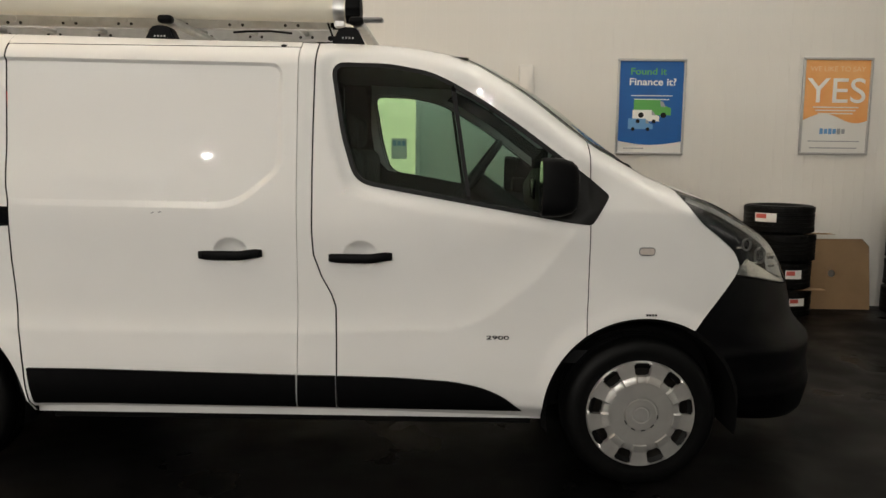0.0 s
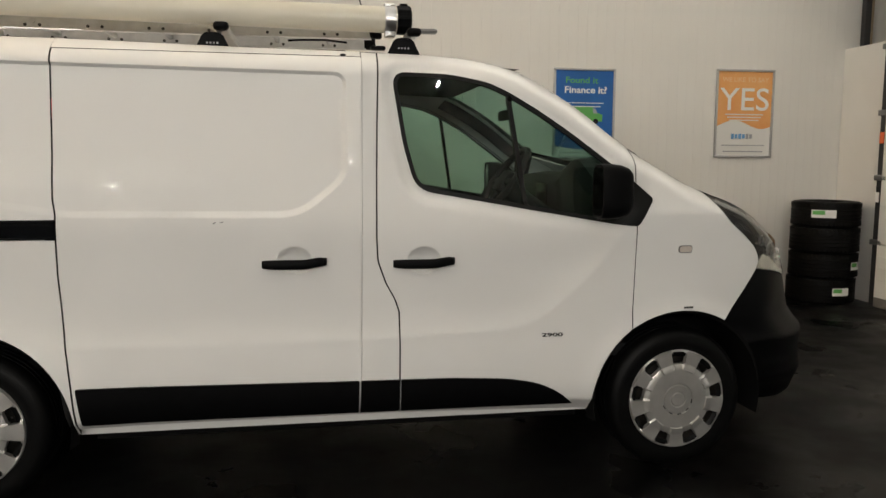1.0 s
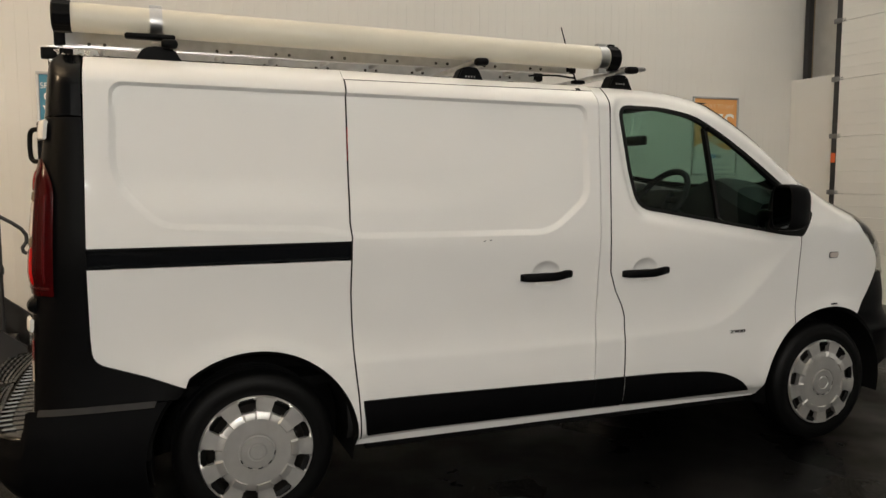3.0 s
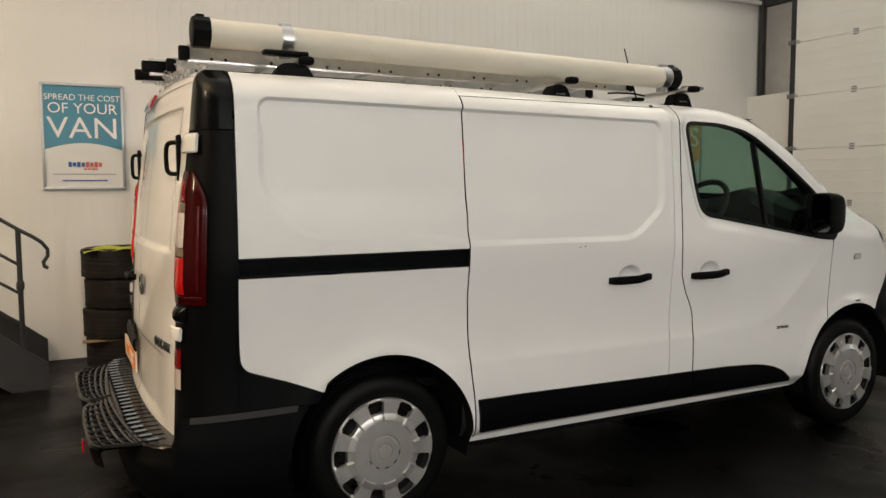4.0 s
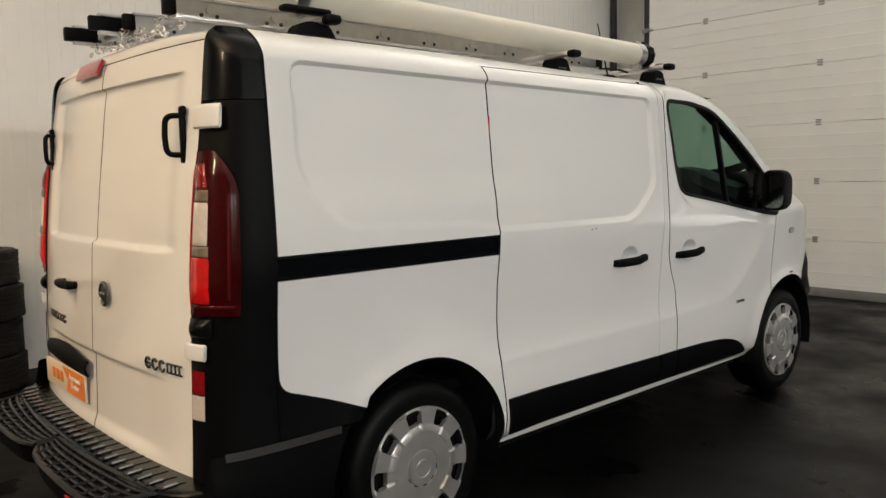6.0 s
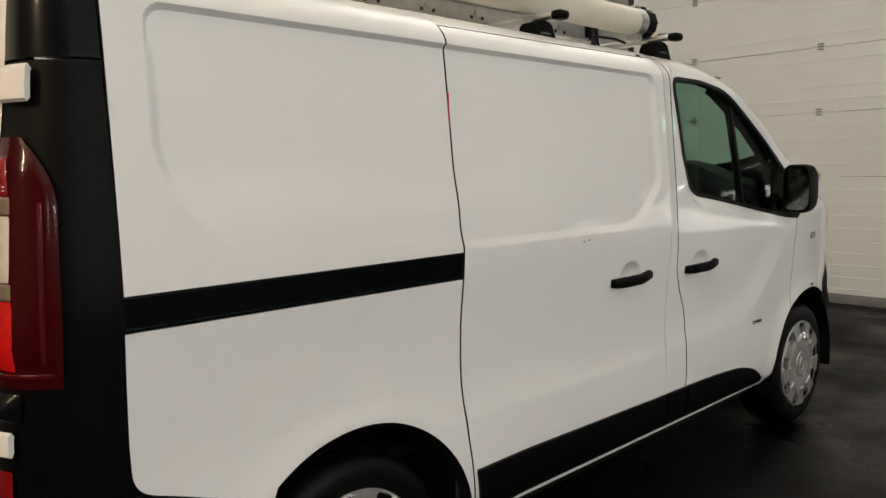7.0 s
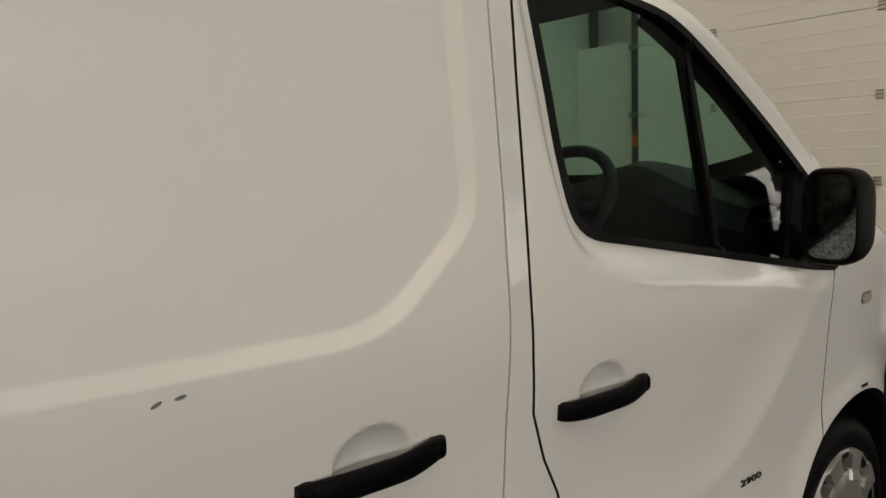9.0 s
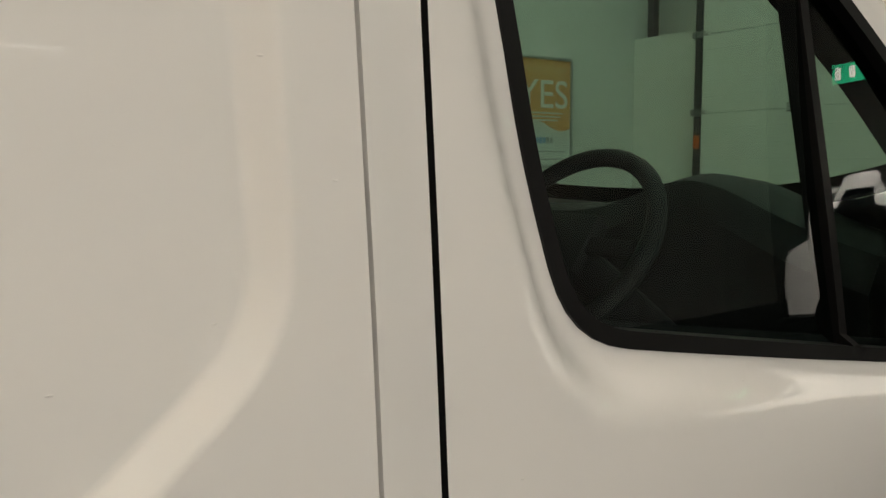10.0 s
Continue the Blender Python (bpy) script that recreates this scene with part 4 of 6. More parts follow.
bmesh.ops.transform(bm, verts=bm.verts, matrix=Matrix.Translation((-0.630, -float(half_width(-0.63, 0.678)) - 0.002, 0.665)) @ pose(0, 0, 0, 90, 0, 0))
part("lettering", bm, M_BADGE, van, "dark 2900 badge", smooth=False)
for k in range(4):
    x = -0.001 + 0.012 * k
    part("lettering", box(x, -float(half_width(x, 0.782)) - 0.001, 0.782, 0.009, 0.002, 0.009), M_BADGE, van)
# Red reflection in the door gap, put in as a coloured strip.
part("red_seal", box(-2.6972, -float(half_width(-2.7, 1.62)) + 0.007, 1.615, 0.0008, 0.012, 0.14), mat("red_reflection_paint", (0.75, 0.02, 0.02), 0.4), van, "red strip painted as a reflection in the door gap")
# chips in the paint of the sliding door
for x, z, a in ((-2.085, 1.190, 25), (-2.055, 1.193, 10)):
    bm = lathe([(0.008, 0.0), (0.007, -0.0012), (0.001, -0.0012)], 10, pose(x, -float(half_width(x, z)) - 0.0002, z, 0, -a, 0) @ Matrix.Diagonal((1, 1, 0.35, 1)))
    part("paint_chip", bm, M_GALV, van)


# ---- wheels ----
def cover_mesh(m):
    """Wheel cover with nine slots, its face towards -y."""
    n = 16 * 9
    rad = [0.0, 0.030, 0.033, 0.038, 0.041, 0.068, 0.071, 0.077, 0.080, 0.110, 0.143, 0.146, 0.150, 0.169, 0.173, 0.180, 0.200, 0.220, 0.229, 0.235, 0.239, 0.243, 0.245]
    hgt = [-0.007, -0.007, -0.003, -0.003, -0.007, -0.006, 0.001, 0.001, -0.004, -0.004, -0.003, -0.003, -0.002, -0.001, 0.002, 0.002, 0.003, 0.004, 0.004, 0.004, 0.004, 0.007, 0.014]
    bm = bmesh.new()
    rings = []
    for r, h in zip(rad, hgt):
        ring = []
        for k in range(n):
            a = 2 * math.pi * k / n
            raised = -0.0075 if (k % 16 <= 4 or k % 16 >= 12) and 0.145 < r < 0.240 else 0.0
            ring.append(bm.verts.new(m @ Vector((max(r, 0.0008) * math.cos(a), h + raised, max(r, 0.0008) * math.sin(a)))))
        rings.append(ring)
    for j in range(len(rad) - 1):
        for k in range(n):
            lo = 5 if rad[j] > 0.228 or rad[j] < 0.179 else 4
            if lo <= k % 16 < 16 - lo and rad[j] > 0.172 and rad[j + 1] < 0.236:
                continue
            bm.faces.new((rings[j][k], rings[j][(k + 1) % n], rings[j + 1][(k + 1) % n], rings[j + 1][k]))
    bmesh.ops.remove_doubles(bm, verts=bm.verts, dist=0.0002)
    rim = [e for e in bm.edges if e.is_boundary]
    r = bmesh.ops.extrude_edge_only(bm, edges=rim)
    for v in r["geom"]:
        if isinstance(v, bmesh.types.BMVert):
            v.co += m.to_3x3() @ Vector((0, 0.026, 0))
    bmesh.ops.recalc_face_normals(bm, faces=bm.faces)
    return bm


TYRE = [(0.205, 0.11), (0.222, 0.118), (0.235, 0.112), (0.262, 0.118), (0.291, 0.119), (0.318, 0.108), (0.330, 0.090), (0.3355, 0.070)]
for g in (-0.055, -0.02, 0.02, 0.055):
    TYRE += [(0.3365, -g + 0.006), (0.329, -g + 0.0055), (0.329, -g - 0.0055), (0.3365, -g - 0.006)]
TYRE = TYRE[:8] + sorted(TYRE[8:], key=lambda p: -p[1]) + [(r, -h) for r, h in TYRE[:8][::-1]]


def wheel(x, side):
    hub = thing_part("wheel", van)
    hub.location = (x, side * 0.815, HUB_Z)
    turn = Matrix() if side < 0 else pose(0, 0, 0, 0, 0, 180)
    part("tyre", lathe(TYRE, 72), M_TYRE, hub, "black road tyre")
    bm = lathe([(0.222, -0.085), (0.212, -0.06), (0.205, 0.0), (0.18, -0.01), (0.15, -0.05), (0.06, -0.06), (0.003, -0.06)], 48, turn)
    part("rim", bm, M_STEEL, hub, "dark steel rim")
    part("wheel_cover", cover_mesh(turn @ Matrix.Translation((0, -0.123, 0)) @ pose(0, 0, 0, 0, 10 + 30 * (x < -1), 0) @ Matrix.Diagonal((0.97, 1, 0.97, 1))), M_SILVER, hub, "silver nine-slot wheel cover")
    for k in range(5):
        a = radians(-150 + 35 * k)
        part("slit", box(0, 0, 0, 0.020, 0.003, 0.005, 0.001, Matrix.Translation((0.074 * math.cos(a), side * 0.1235, 0.074 * math.sin(a))) @ pose(0, 0, 0, 0, 90 - math.degrees(a), 0)), M_SEAL_SHADE, hub)
    for k in range(9):
        a = radians(40 * k + 15)
        part("valve" if k == 0 else "wheel_bolt", box(0.175 * math.cos(a) if k == 0 else 0.05 * math.cos(a), side * 0.062, 0.175 * math.sin(a) if k == 0 else 0.05 * math.sin(a), 0.012, 0.02, 0.012, 0.003), M_STEEL, hub)


def thing_part(name, parent):
    ob = new(name)
    ob.parent = parent
    return ob


for x in (FRONT_HUB, REAR_HUB):
    for side in (-1, 1):
        wheel(x, side)
        # wheel housing
        bm = bmesh.new()
        rows = []
        for i in range(29):
            a = radians(-12 + 204 * i / 28)
            rows.append([bm.verts.new((x + r * math.cos(a), side * y, HUB_Z + r * math.sin(a))) for r, y in ((ARCH_R - 0.001, float(half_width(x + ARCH_R * math.cos(a), HUB_Z + ARCH_R * math.sin(a))) - 0.004), (ARCH_R - 0.018, 0.945), (ARCH_R - 0.02, 0.60), (0.05, 0.58))])
        for p, q in zip(rows, rows[1:]):
            for k in range(3):
                bm.faces.new((p[k], q[k], q[k + 1], p[k + 1]))
        part("wheel_housing", bm, M_UNDER, van)

part("underbody", box(-1.56, 0, 0.36, 2.04, 1.72, 0.16, 0.02), M_UNDER, van)
part("underbody", box(-1.6, 0, 0.40, 4.6, 1.16, 0.22, 0.02), M_UNDER, van)
part("underbody", box(-1.54, 0, 0.27, 2.14, 1.70, 0.03, 0.005), M_UNDER, van)

# ---- door mirror ----
def mirror(side):
    def round_box(u, v, grow=1.0):
        """Rounded housing: u from the glass towards the front, v round it."""
        k = min(int(round(u * 9)), 9)
        x = (-0.070, -0.076, -0.074, -0.062, -0.03, 0.01, 0.045, 0.066, 0.075, 0.077)[k]
        g = (0.87, 0.91, 0.97, 1.0, 1.0, 0.97, 0.88, 0.72, 0.45, 0.02)[k] * grow
        a = 2 * math.pi * v
        c, d = math.cos(a), math.sin(a)
        return (MIRROR[0] + x, side * MIRROR[1] + 0.069 * g * math.copysign(abs(c) ** 0.5, c), MIRROR[2] + 0.119 * g * math.copysign(abs(d) ** 0.5, d))

    bm = grid_mesh(round_box, 9, 64)
    bmesh.ops.remove_doubles(bm, verts=bm.verts, dist=1e-5)
    bmesh.ops.recalc_face_normals(bm, faces=bm.faces)
    ob = part("door_mirror", bm, M_BLACK, van, "black door mirror with twin arms")
    plate = [round_box(0, k / 64, 1.0) for k in range(64)]
    mg = Matrix.Translation((MIRROR[0] - 0.069, side * MIRROR[1], MIRROR[2])) @ pose(0, 0, 0, 0, 0, -side * 2.0) @ Matrix.Translation((-MIRROR[0] + 0.070, -side * MIRROR[1], -MIRROR[2]))
    bm = from_arrays([tuple(mg @ Vector(p)) for p in plate], [tuple(range(64))])
    thicken(bm, 0.004)
    part("mirror_glass", bm, M_MIRROR, ob, "spotted mirror glass", smooth=False)
    bm = tube([(-0.40, side * 0.885, 1.235), (-0.395, side * 0.95, 1.235), (-0.40, side * (MIRROR[1] - 0.06), MIRROR[2] - 0.06)], [0.042, 0.036, 0.03], 10)
    add_box(bm, -0.395, side * 0.915, 1.255, 0.09, 0.10, 0.10, 0.02)
    part("arm", bm, M_BLACK, ob)


MIRROR = (-0.40, 1.075, 1.320)
mirror(-1)
mirror(1)

# ---- cab ----
part("bulkhead", box(-1.55, 0, 1.15, 0.03, 1.74, 1.50, 0.01), M_DARK, van)
part("cab_floor", box(-0.75, 0, 0.56, 1.7, 1.66, 0.06), M_DARK, van)
part("headlining", grid_mesh(lambda u, v: (-1.55 + 0.78 * u, -0.84 + 1.68 * v, 1.885 - 0.03 * u), 2, 4), mat("grey_headlining", (0.06, 0.06, 0.058), 0.9, vary=0.1), van)
for side in (-1, 1):
    low = [(-1.53, 0.62), (-1.53, 1.88), (-1.40, 1.88), (-1.33, 1.42), (-1.25, 1.34), (-0.30, 1.18), (-0.30, 0.62)]
    part("door_lining", sheet(low, lambda x, z: half_width(x, z) * 0 + 0.845 - 0.02 * (z < 1.1), side, 0.08, fold=0), M_DARK, van)
    def pillar(u, v):
        x = -0.80 + 0.565 * u
        z = float(soft_interp(x, TOP_X, TOP_Z))
        w = float(half_width(x, z - 0.002))
        return (x - 0.02 - 0.05 * v, side * (w - 0.02 - 0.01 * v), z - 0.012 - 0.055 * v)
    part("pillar_lining", grid_mesh(pillar, 14, 2), M_DARK, van)


def dash(u, v):
    """Top and face of the dashboard."""
    y = -0.80 + 1.60 * v
    x, z = [(0.02, 1.33), (-0.12, 1.375), (-0.25, 1.39), (-0.34, 1.375), (-0.38, 1.31), (-0.36, 1.12), (-0.33, 0.88), (-0.2, 0.75)][round(u * 7)]
    hood = 0.085 * math.exp(-((y + 0.40) / 0.20) ** 2)
    z += hood if u < 0.6 else hood * 0.3
    return (x, y, z - 0.05 * (abs(v - 0.5) * 2) ** 4 * (u < 0.6))


part("dashboard", grid_mesh(dash, 7, 40, flip=True), M_DARK, van, "black moulded dashboard")
part("display", box(-0.395, 0.02, 1.27, 0.012, 0.20, 0.11, 0.01), M_GLOSS, van)
part("centre_stack", box(-0.36, -0.02, 0.98, 0.10, 0.30, 0.30, 0.03), M_DARK, van)
wm = Matrix.Translation((-0.725, -0.40, 1.345)) @ pose(0, 0, 0, 0, -54, 0)
sw = part("steering_wheel", lathe([(0.198 + 0.018 * math.cos(a), 0.018 * math.sin(a)) for a in (2 * math.pi * k / 10 for k in range(11))], 40, wm @ pose(0, 0, 0, 90, 0, 0)), M_DARK, van, "black three-spoke steering wheel")
bm = bmesh.new()
add_box(bm, 0, 0, -0.005, 0.13, 0.15, 0.05, 0.02, wm)
add_box(bm, 0, 0.105, 0, 0.035, 0.13, 0.018, 0.006, wm)
add_box(bm, 0, -0.105, 0, 0.035, 0.13, 0.018, 0.006, wm)
add_box(bm, -0.10, 0, 0, 0.13, 0.05, 0.018, 0.006, wm)
part("hub", bm, M_DARK, sw)
part("column", tube([(-0.71, -0.40, 1.315), (-0.38, -0.40, 1.08)], 0.05, 12), M_DARK, van)
for y, wd in ((-0.43, 0.50), (0.28, 0.86)):
    seat = thing_part("seat", van)
    part("cushion", box(-1.10, y, 0.86, 0.48, wd, 0.16, 0.05, None, 3), mat("dark_seat_cloth", (0.030, 0.030, 0.032), 0.9, vary=0.3, scale=60), seat)
    part("backrest", box(-1.36, y, 1.18, 0.16, wd * 0.94, 0.58, 0.06, pose(0, 0, 0), 3), bpy.data.materials["dark_seat_cloth"], seat)
    for hy in ((0,) if wd < 0.6 else (-0.22, 0.22)):
        part("headrest", box(-1.40, y + hy, 1.57, 0.09, 0.25, 0.17, 0.04, None, 3), bpy.data.materials["dark_seat_cloth"], seat)
part("inside_mirror", box(-0.62, 0.0, 1.70, 0.03, 0.22, 0.06, 0.015), M_DARK, van)
# load space closed off inside
part("load_floor", box(-2.75, 0, 0.58, 2.3, 1.60, 0.04), M_UNDER, van)

# ---- on the roof ----
FEET_X = (-3.43, -2.09, -1.285)
for fx in FEET_X:
    rb = thing("roof_bar", "aluminium roof bar on black clamp feet", "roof bar", "roof bars")
    rb.location = (fx, 0, 1.938)
    bm = bmesh.new()
    add_box(bm, 0.04, 0, 0.060, 0.056, 1.68, 0.026, 0.011, None, 3)
    part("bar", bm, M_ALU, rb, "polished aluminium aero bar")
    big = 1.45 if fx < -3 else 1.0
    for side in (-1, 1):
        part("bar_end", box(0.04, side * 0.855, 0.060, 0.062, 0.05, 0.034, 0.014, None, 3), M_BLACK, rb)
        prof = [(-0.080, -0.045), (0.080, -0.045), (0.042, 0.034), (0.020, 0.042), (-0.020, 0.042), (-0.042, 0.034)]
        bm = bmesh.new()
        f = [bm.verts.new((x * big, side * 0.775 - 0.045, z * (1.3 if big > 1 and z > 0 else 1))) for x, z in prof]
        b = [bm.verts.new((x * 0.9 * big, side * 0.775 + 0.045, z * (1.3 if big > 1 and z > 0 else 1))) for x, z in prof]
        bm.faces.new(f)
        bm.faces.new(b[::-1])
        for i in range(6):
            bm.faces.new((f[i], b[i], b[(i + 1) % 6], f[(i + 1) % 6]))
        bmesh.ops.bevel(bm, geom=bm.edges[:], offset=0.006, segments=2, affect="EDGES")
        bmesh.ops.recalc_face_normals(bm, faces=bm.faces)
        foot = part("foot", bm, M_BLACK, rb, "black plastic clamp foot")
        for k in range(4):
            part("lettering", box(-0.022 + 0.014 * k, side * 0.8215, -0.004, 0.007, 0.002, 0.007), M_GALV, foot)

TUBE_Y, TUBE_Z, TUBE_R = -0.71, 2.105, 0.057
pipe = thing("pipe_carrier", "long cream plastic pipe carrier tube with black end caps", "pipe carrier")
part("tube", tube([(-3.75 + 2.46 * i / 8, TUBE_Y, TUBE_Z - 0.034 * i / 8) for i in range(9)], TUBE_R, 40), M_TUBE, pipe)
for x0, x1, zz in ((-3.818, -3.748, TUBE_Z), (-1.305, -1.240, TUBE_Z - 0.034)):
    def cap_pt(u, v):
        """Ribbed cap: v runs round it, u from the flat end along its length."""
        a = 2 * math.pi * v
        rib = 0.003 * (math.cos(10 * a) > 0.35) * (0.3 < u < 0.9)
        r = (0.001, 0.050, 0.057, 0.0595, 0.0595, 0.0595, 0.0595, 0.0595, 0.0595, 0.057)[round(u * 9)] + rib
        x = x0 + (x1 - x0) * (0.0, 0.0, 0.03, 0.10, 0.2, 0.4, 0.6, 0.8, 1.0, 1.0)[round(u * 9)]
        x = x if x1 < -2 else x0 + x1 - x
        return (x, TUBE_Y + r * math.cos(a), zz + r * math.sin(a))
    bm = grid_mesh(cap_pt, 9, 80)
    bmesh.ops.remove_doubles(bm, verts=bm.verts, dist=1e-5)
    bmesh.ops.recalc_face_normals(bm, faces=bm.faces)
    part("end_cap", bm, M_BLACK, pipe, "black ribbed end cap")
    part("lug", box((x0 + x1) / 2, TUBE_Y, zz + 0.062, 0.035, 0.024, 0.020, 0.005), M_BLACK, pipe)
for x in (-3.435, -1.335):
    zc = TUBE_Z - 0.034 * (x + 3.75) / 2.46
    bm = tube([(x - 0.024, TUBE_Y, zc), (x + 0.024, TUBE_Y, zc)], 0.0595, 36)
    add_box(bm, x, TUBE_Y, zc + 0.062, 0.05, 0.035, 0.014, 0.003)
    add_box(bm, x, TUBE_Y, zc - 0.062, 0.045, 0.05, 0.03, 0.003)
    part("clamp_band", bm, M_ALU, pipe, "metal clamp band")
part("clamp_handle", box(-3.46, -0.80, 2.030, 0.19, 0.05, 0.022, 0.010, None, 3), M_BLACK, pipe)
part("clamp_handle", box(-1.20, -0.80, 2.012, 0.13, 0.05, 0.020, 0.010, None, 3), M_GALV, pipe)


def ladder(y0, y1, z, x0, x1, cap, label):
    la = thing("ladder", label, "ladder", "ladders on the roof")
    for y in (y0, y1):
        prof = [(0.011, -0.037), (0.011, 0.037), (-0.027, 0.037), (-0.027, 0.029), (-0.011, 0.029), (-0.011, -0.029), (-0.027, -0.029), (-0.027, -0.037)]
        k = len(prof)
        bm = from_arrays([(x, y + a, z + b) for x in (x0, x1) for a, b in prof],
                         [(i, (i + 1) % k, k + (i + 1) % k, k + i) for i in range(k)] + [tuple(range(k))[::-1], tuple(range(k, 2 * k))])
        bmesh.ops.recalc_face_normals(bm, faces=bm.faces)
        part("stile", bm, M_ALU, la)
        part("end_cap", box(x0 - 0.012 + (cap - 0.045) / 2, y, z + 0.002, cap, 0.032, 0.062 if cap < 0.1 else 0.054, 0.006), M_BLACK, la)
        part("end_cap", box(x1 + 0.02, y, z, 0.06, 0.034, 0.066, 0.010), M_BLACK, la)
    n = int((x1 - x0) / 0.26)
    rivet = bpy.data.meshes.new("rivet")
    bm = lathe([(0.0075, 0.0), (0.0065, -0.004), (0.001, -0.005)], 8)
    bm.to_mesh(rivet)
    bm.free()
    rivet.materials.append(M_STEEL)
    for i in range(n):
        x = x0 + 0.13 + 0.26 * i
        for y in (y0, y1):
            for dx in (-0.03, 0.03):
                ob = new("rivet", rivet)
                ob.parent = la
                ob.location = (x + dx, y - 0.0112, z - 0.018)
        part("rung", tube([(x, y0 - 0.018, z), (x, y1 + 0.018, z)], 0.014, 10), M_ALU, la)


ladder(-0.49, -0.12, 2.052, -3.80, -1.40, 0.045, "aluminium ladder with black end caps lying on roof bars")
ladder(-0.045, 0.25, 2.050, -3.90, -1.55, 0.13, "aluminium ladder with black end caps lying on roof bars")
chain = thing("chain", "bright steel chain hooked across the ladders", "chain")
random.seed(5)
for strand in range(2):
    for i in range(46):
        k = i / 45
        y = -0.46 + 0.80 * k
        z = 2.022 - 0.045 * math.sin(math.pi * ((k * 2.2) % 1.0)) + random.uniform(-0.008, 0.008) + 0.02 * strand
        x = -3.80 - 0.035 * math.sin(i * 0.7 + 2 * strand) + 0.05 * strand
        bm = bmesh.new()
        ring = [(0.0125 * math.cos(a), 0.0075 * math.sin(a), 0) for a in (2 * math.pi * q / 10 for q in range(11))]
        m = Matrix.Translation((x, y, z)) @ pose(0, 0, 0, 90 * (i % 2) + 20 * math.sin(i), 25 * math.sin(i * 2), 90 + 20 * math.sin(i * 1.7))
        add_tube(bm, [m @ Vector(p) for p in ring], 0.0026, 6, False)
        part("link", bm, M_CHROME, chain)
aerial = thing("aerial", "thin black roof aerial", "aerial")
part("mast", tube([(-1.385, -0.565, 1.965), (-1.42, -0.565, 2.06), (-1.478, -0.565, 2.24)], [0.005, 0.004, 0.003], 6), M_BLACK, aerial)
part("base", box(-1.375, -0.565, 1.967, 0.07, 0.04, 0.02, 0.008), M_BLACK, aerial)
cable = thing("roof_cable", "short black cable along the roof edge", "cable")
part("cable", tube([(-1.53, -0.79, 1.955), (-1.62, -0.80, 1.962), (-1.72, -0.80, 1.960), (-1.78, -0.80, 1.955)], 0.005, 6), M_BLACK, cable)

# ---- folding steps behind the bumper ----
M_STEP = mat("black_moulded_step", (0.0022, 0.0022, 0.0027), 0.22, spec=0.20, vary=0.3, scale=20, coat=0.10, bump=0.25, bump_scale=120)
for y0, y1 in ((-0.785, -0.015), (0.015, 0.765)):
    st = thing("rear_step", "black moulded grid step on the rear bumper", "step", "rear steps")

    def edge(y):
        return -4.062 - 0.066 * (1 - (y / 0.79) ** 2)

    def out(u, k):
        """Point of the step's plan, u along it and k from the bumper outwards."""
        y = y0 + (y1 - y0) * u
        e = abs(2 * u - 1)
        tip = -4.236 - 0.012 * math.sin(math.pi * u) + 0.030 * e ** 8
        return (edge(y) + (tip - edge(y)) * k, y - 0.045 * k * math.copysign(e ** 3, y) * (abs(y) > 0.4))

    for k in range(6):
        pts = [(*out(i / 10, k / 5), 0.480 - 0.003 * k) for i in range(11)]
        part("long_bar", tube(pts, 0.0085 if k not in (0, 5) else 0.012, 8), M_STEP, st)
    for i in range(10):
        p, q = out(i / 9, 0), out(i / 9, 1)
        part("cross_bar", tube([(*p, 0.476), ((p[0] + q[0]) / 2, (p[1] + q[1]) / 2, 0.474), (*q, 0.470)], 0.011 if i in (0, 9) else 0.0075, 8), M_STEP, st)
    part("rim", grid_mesh(lambda u, v: (out(u, 1.06)[0] + 0.016 * v, out(u, 1)[1], 0.474 - 0.085 * v), 12, 2), M_STEP, st)
    k = 0.27 if y0 < -0.5 else 0.94
    part("reflector", box(out(k, 1.12)[0] - 0.004, out(k, 1)[1], 0.440, 0.008, 0.045, 0.050, 0.003), M_RED, st)
    part("bracket", box(-4.16, (y0 + y1) / 2, 0.43, 0.12, 0.06, 0.05, 0.01), M_STEELB, st)

# ---- walls ----
SHEET = 0.10
wall = tagged(new("wall_north"), "white ribbed cladding wall", "wall", kind="structure")
part("backing", box(-2.0, WALL_Y + 0.11, 1.94, 12.4, 0.16, 3.88), M_WALL, wall, smooth=False)
bm0 = bmesh.new()
add_box(bm0, 0, 0, 0, SHEET - 0.0006, 0.004, 3.86, 0.0005, None, 1)
me0 = bpy.data.meshes.new("wall_board")
bm0.to_mesh(me0)
bm0.free()
me0.materials.append(M_WALL)
n = 122
for i in range(n):
    ob = new("wall_board", me0)
    ob.parent = wall
    ob.location = (4.10 - SHEET / 2 - SHEET * i, WALL_Y + 0.0285, 1.93)
tagged(part("trim_top", box(-2.0, WALL_Y + 0.03, 3.885, 12.4, 0.16, 0.05, 0.005), M_WALL, smooth=False), "white top trim of the cladding", "trim", kind="structure")
tagged(part("wall_upper", box(-3.6, WALL_Y + 1.6, 3.5, 17, 0.1, 7.0), M_GREY, smooth=False), "dim upper wall behind the cladding", "wall", kind="structure")
tagged(part("wall_lintel", box(3.98, 0.4, 5.8, 0.12, 4.6, 2.4), M_WALL, smooth=False), "white wall over the sectional door", "wall", kind="structure")
tagged(part("wall_end", box(4.52, 2.55, 3.5, 0.1, 4.2, 7.0), M_CEIL, smooth=False), "dim grey wall behind the door track", "wall", kind="structure")
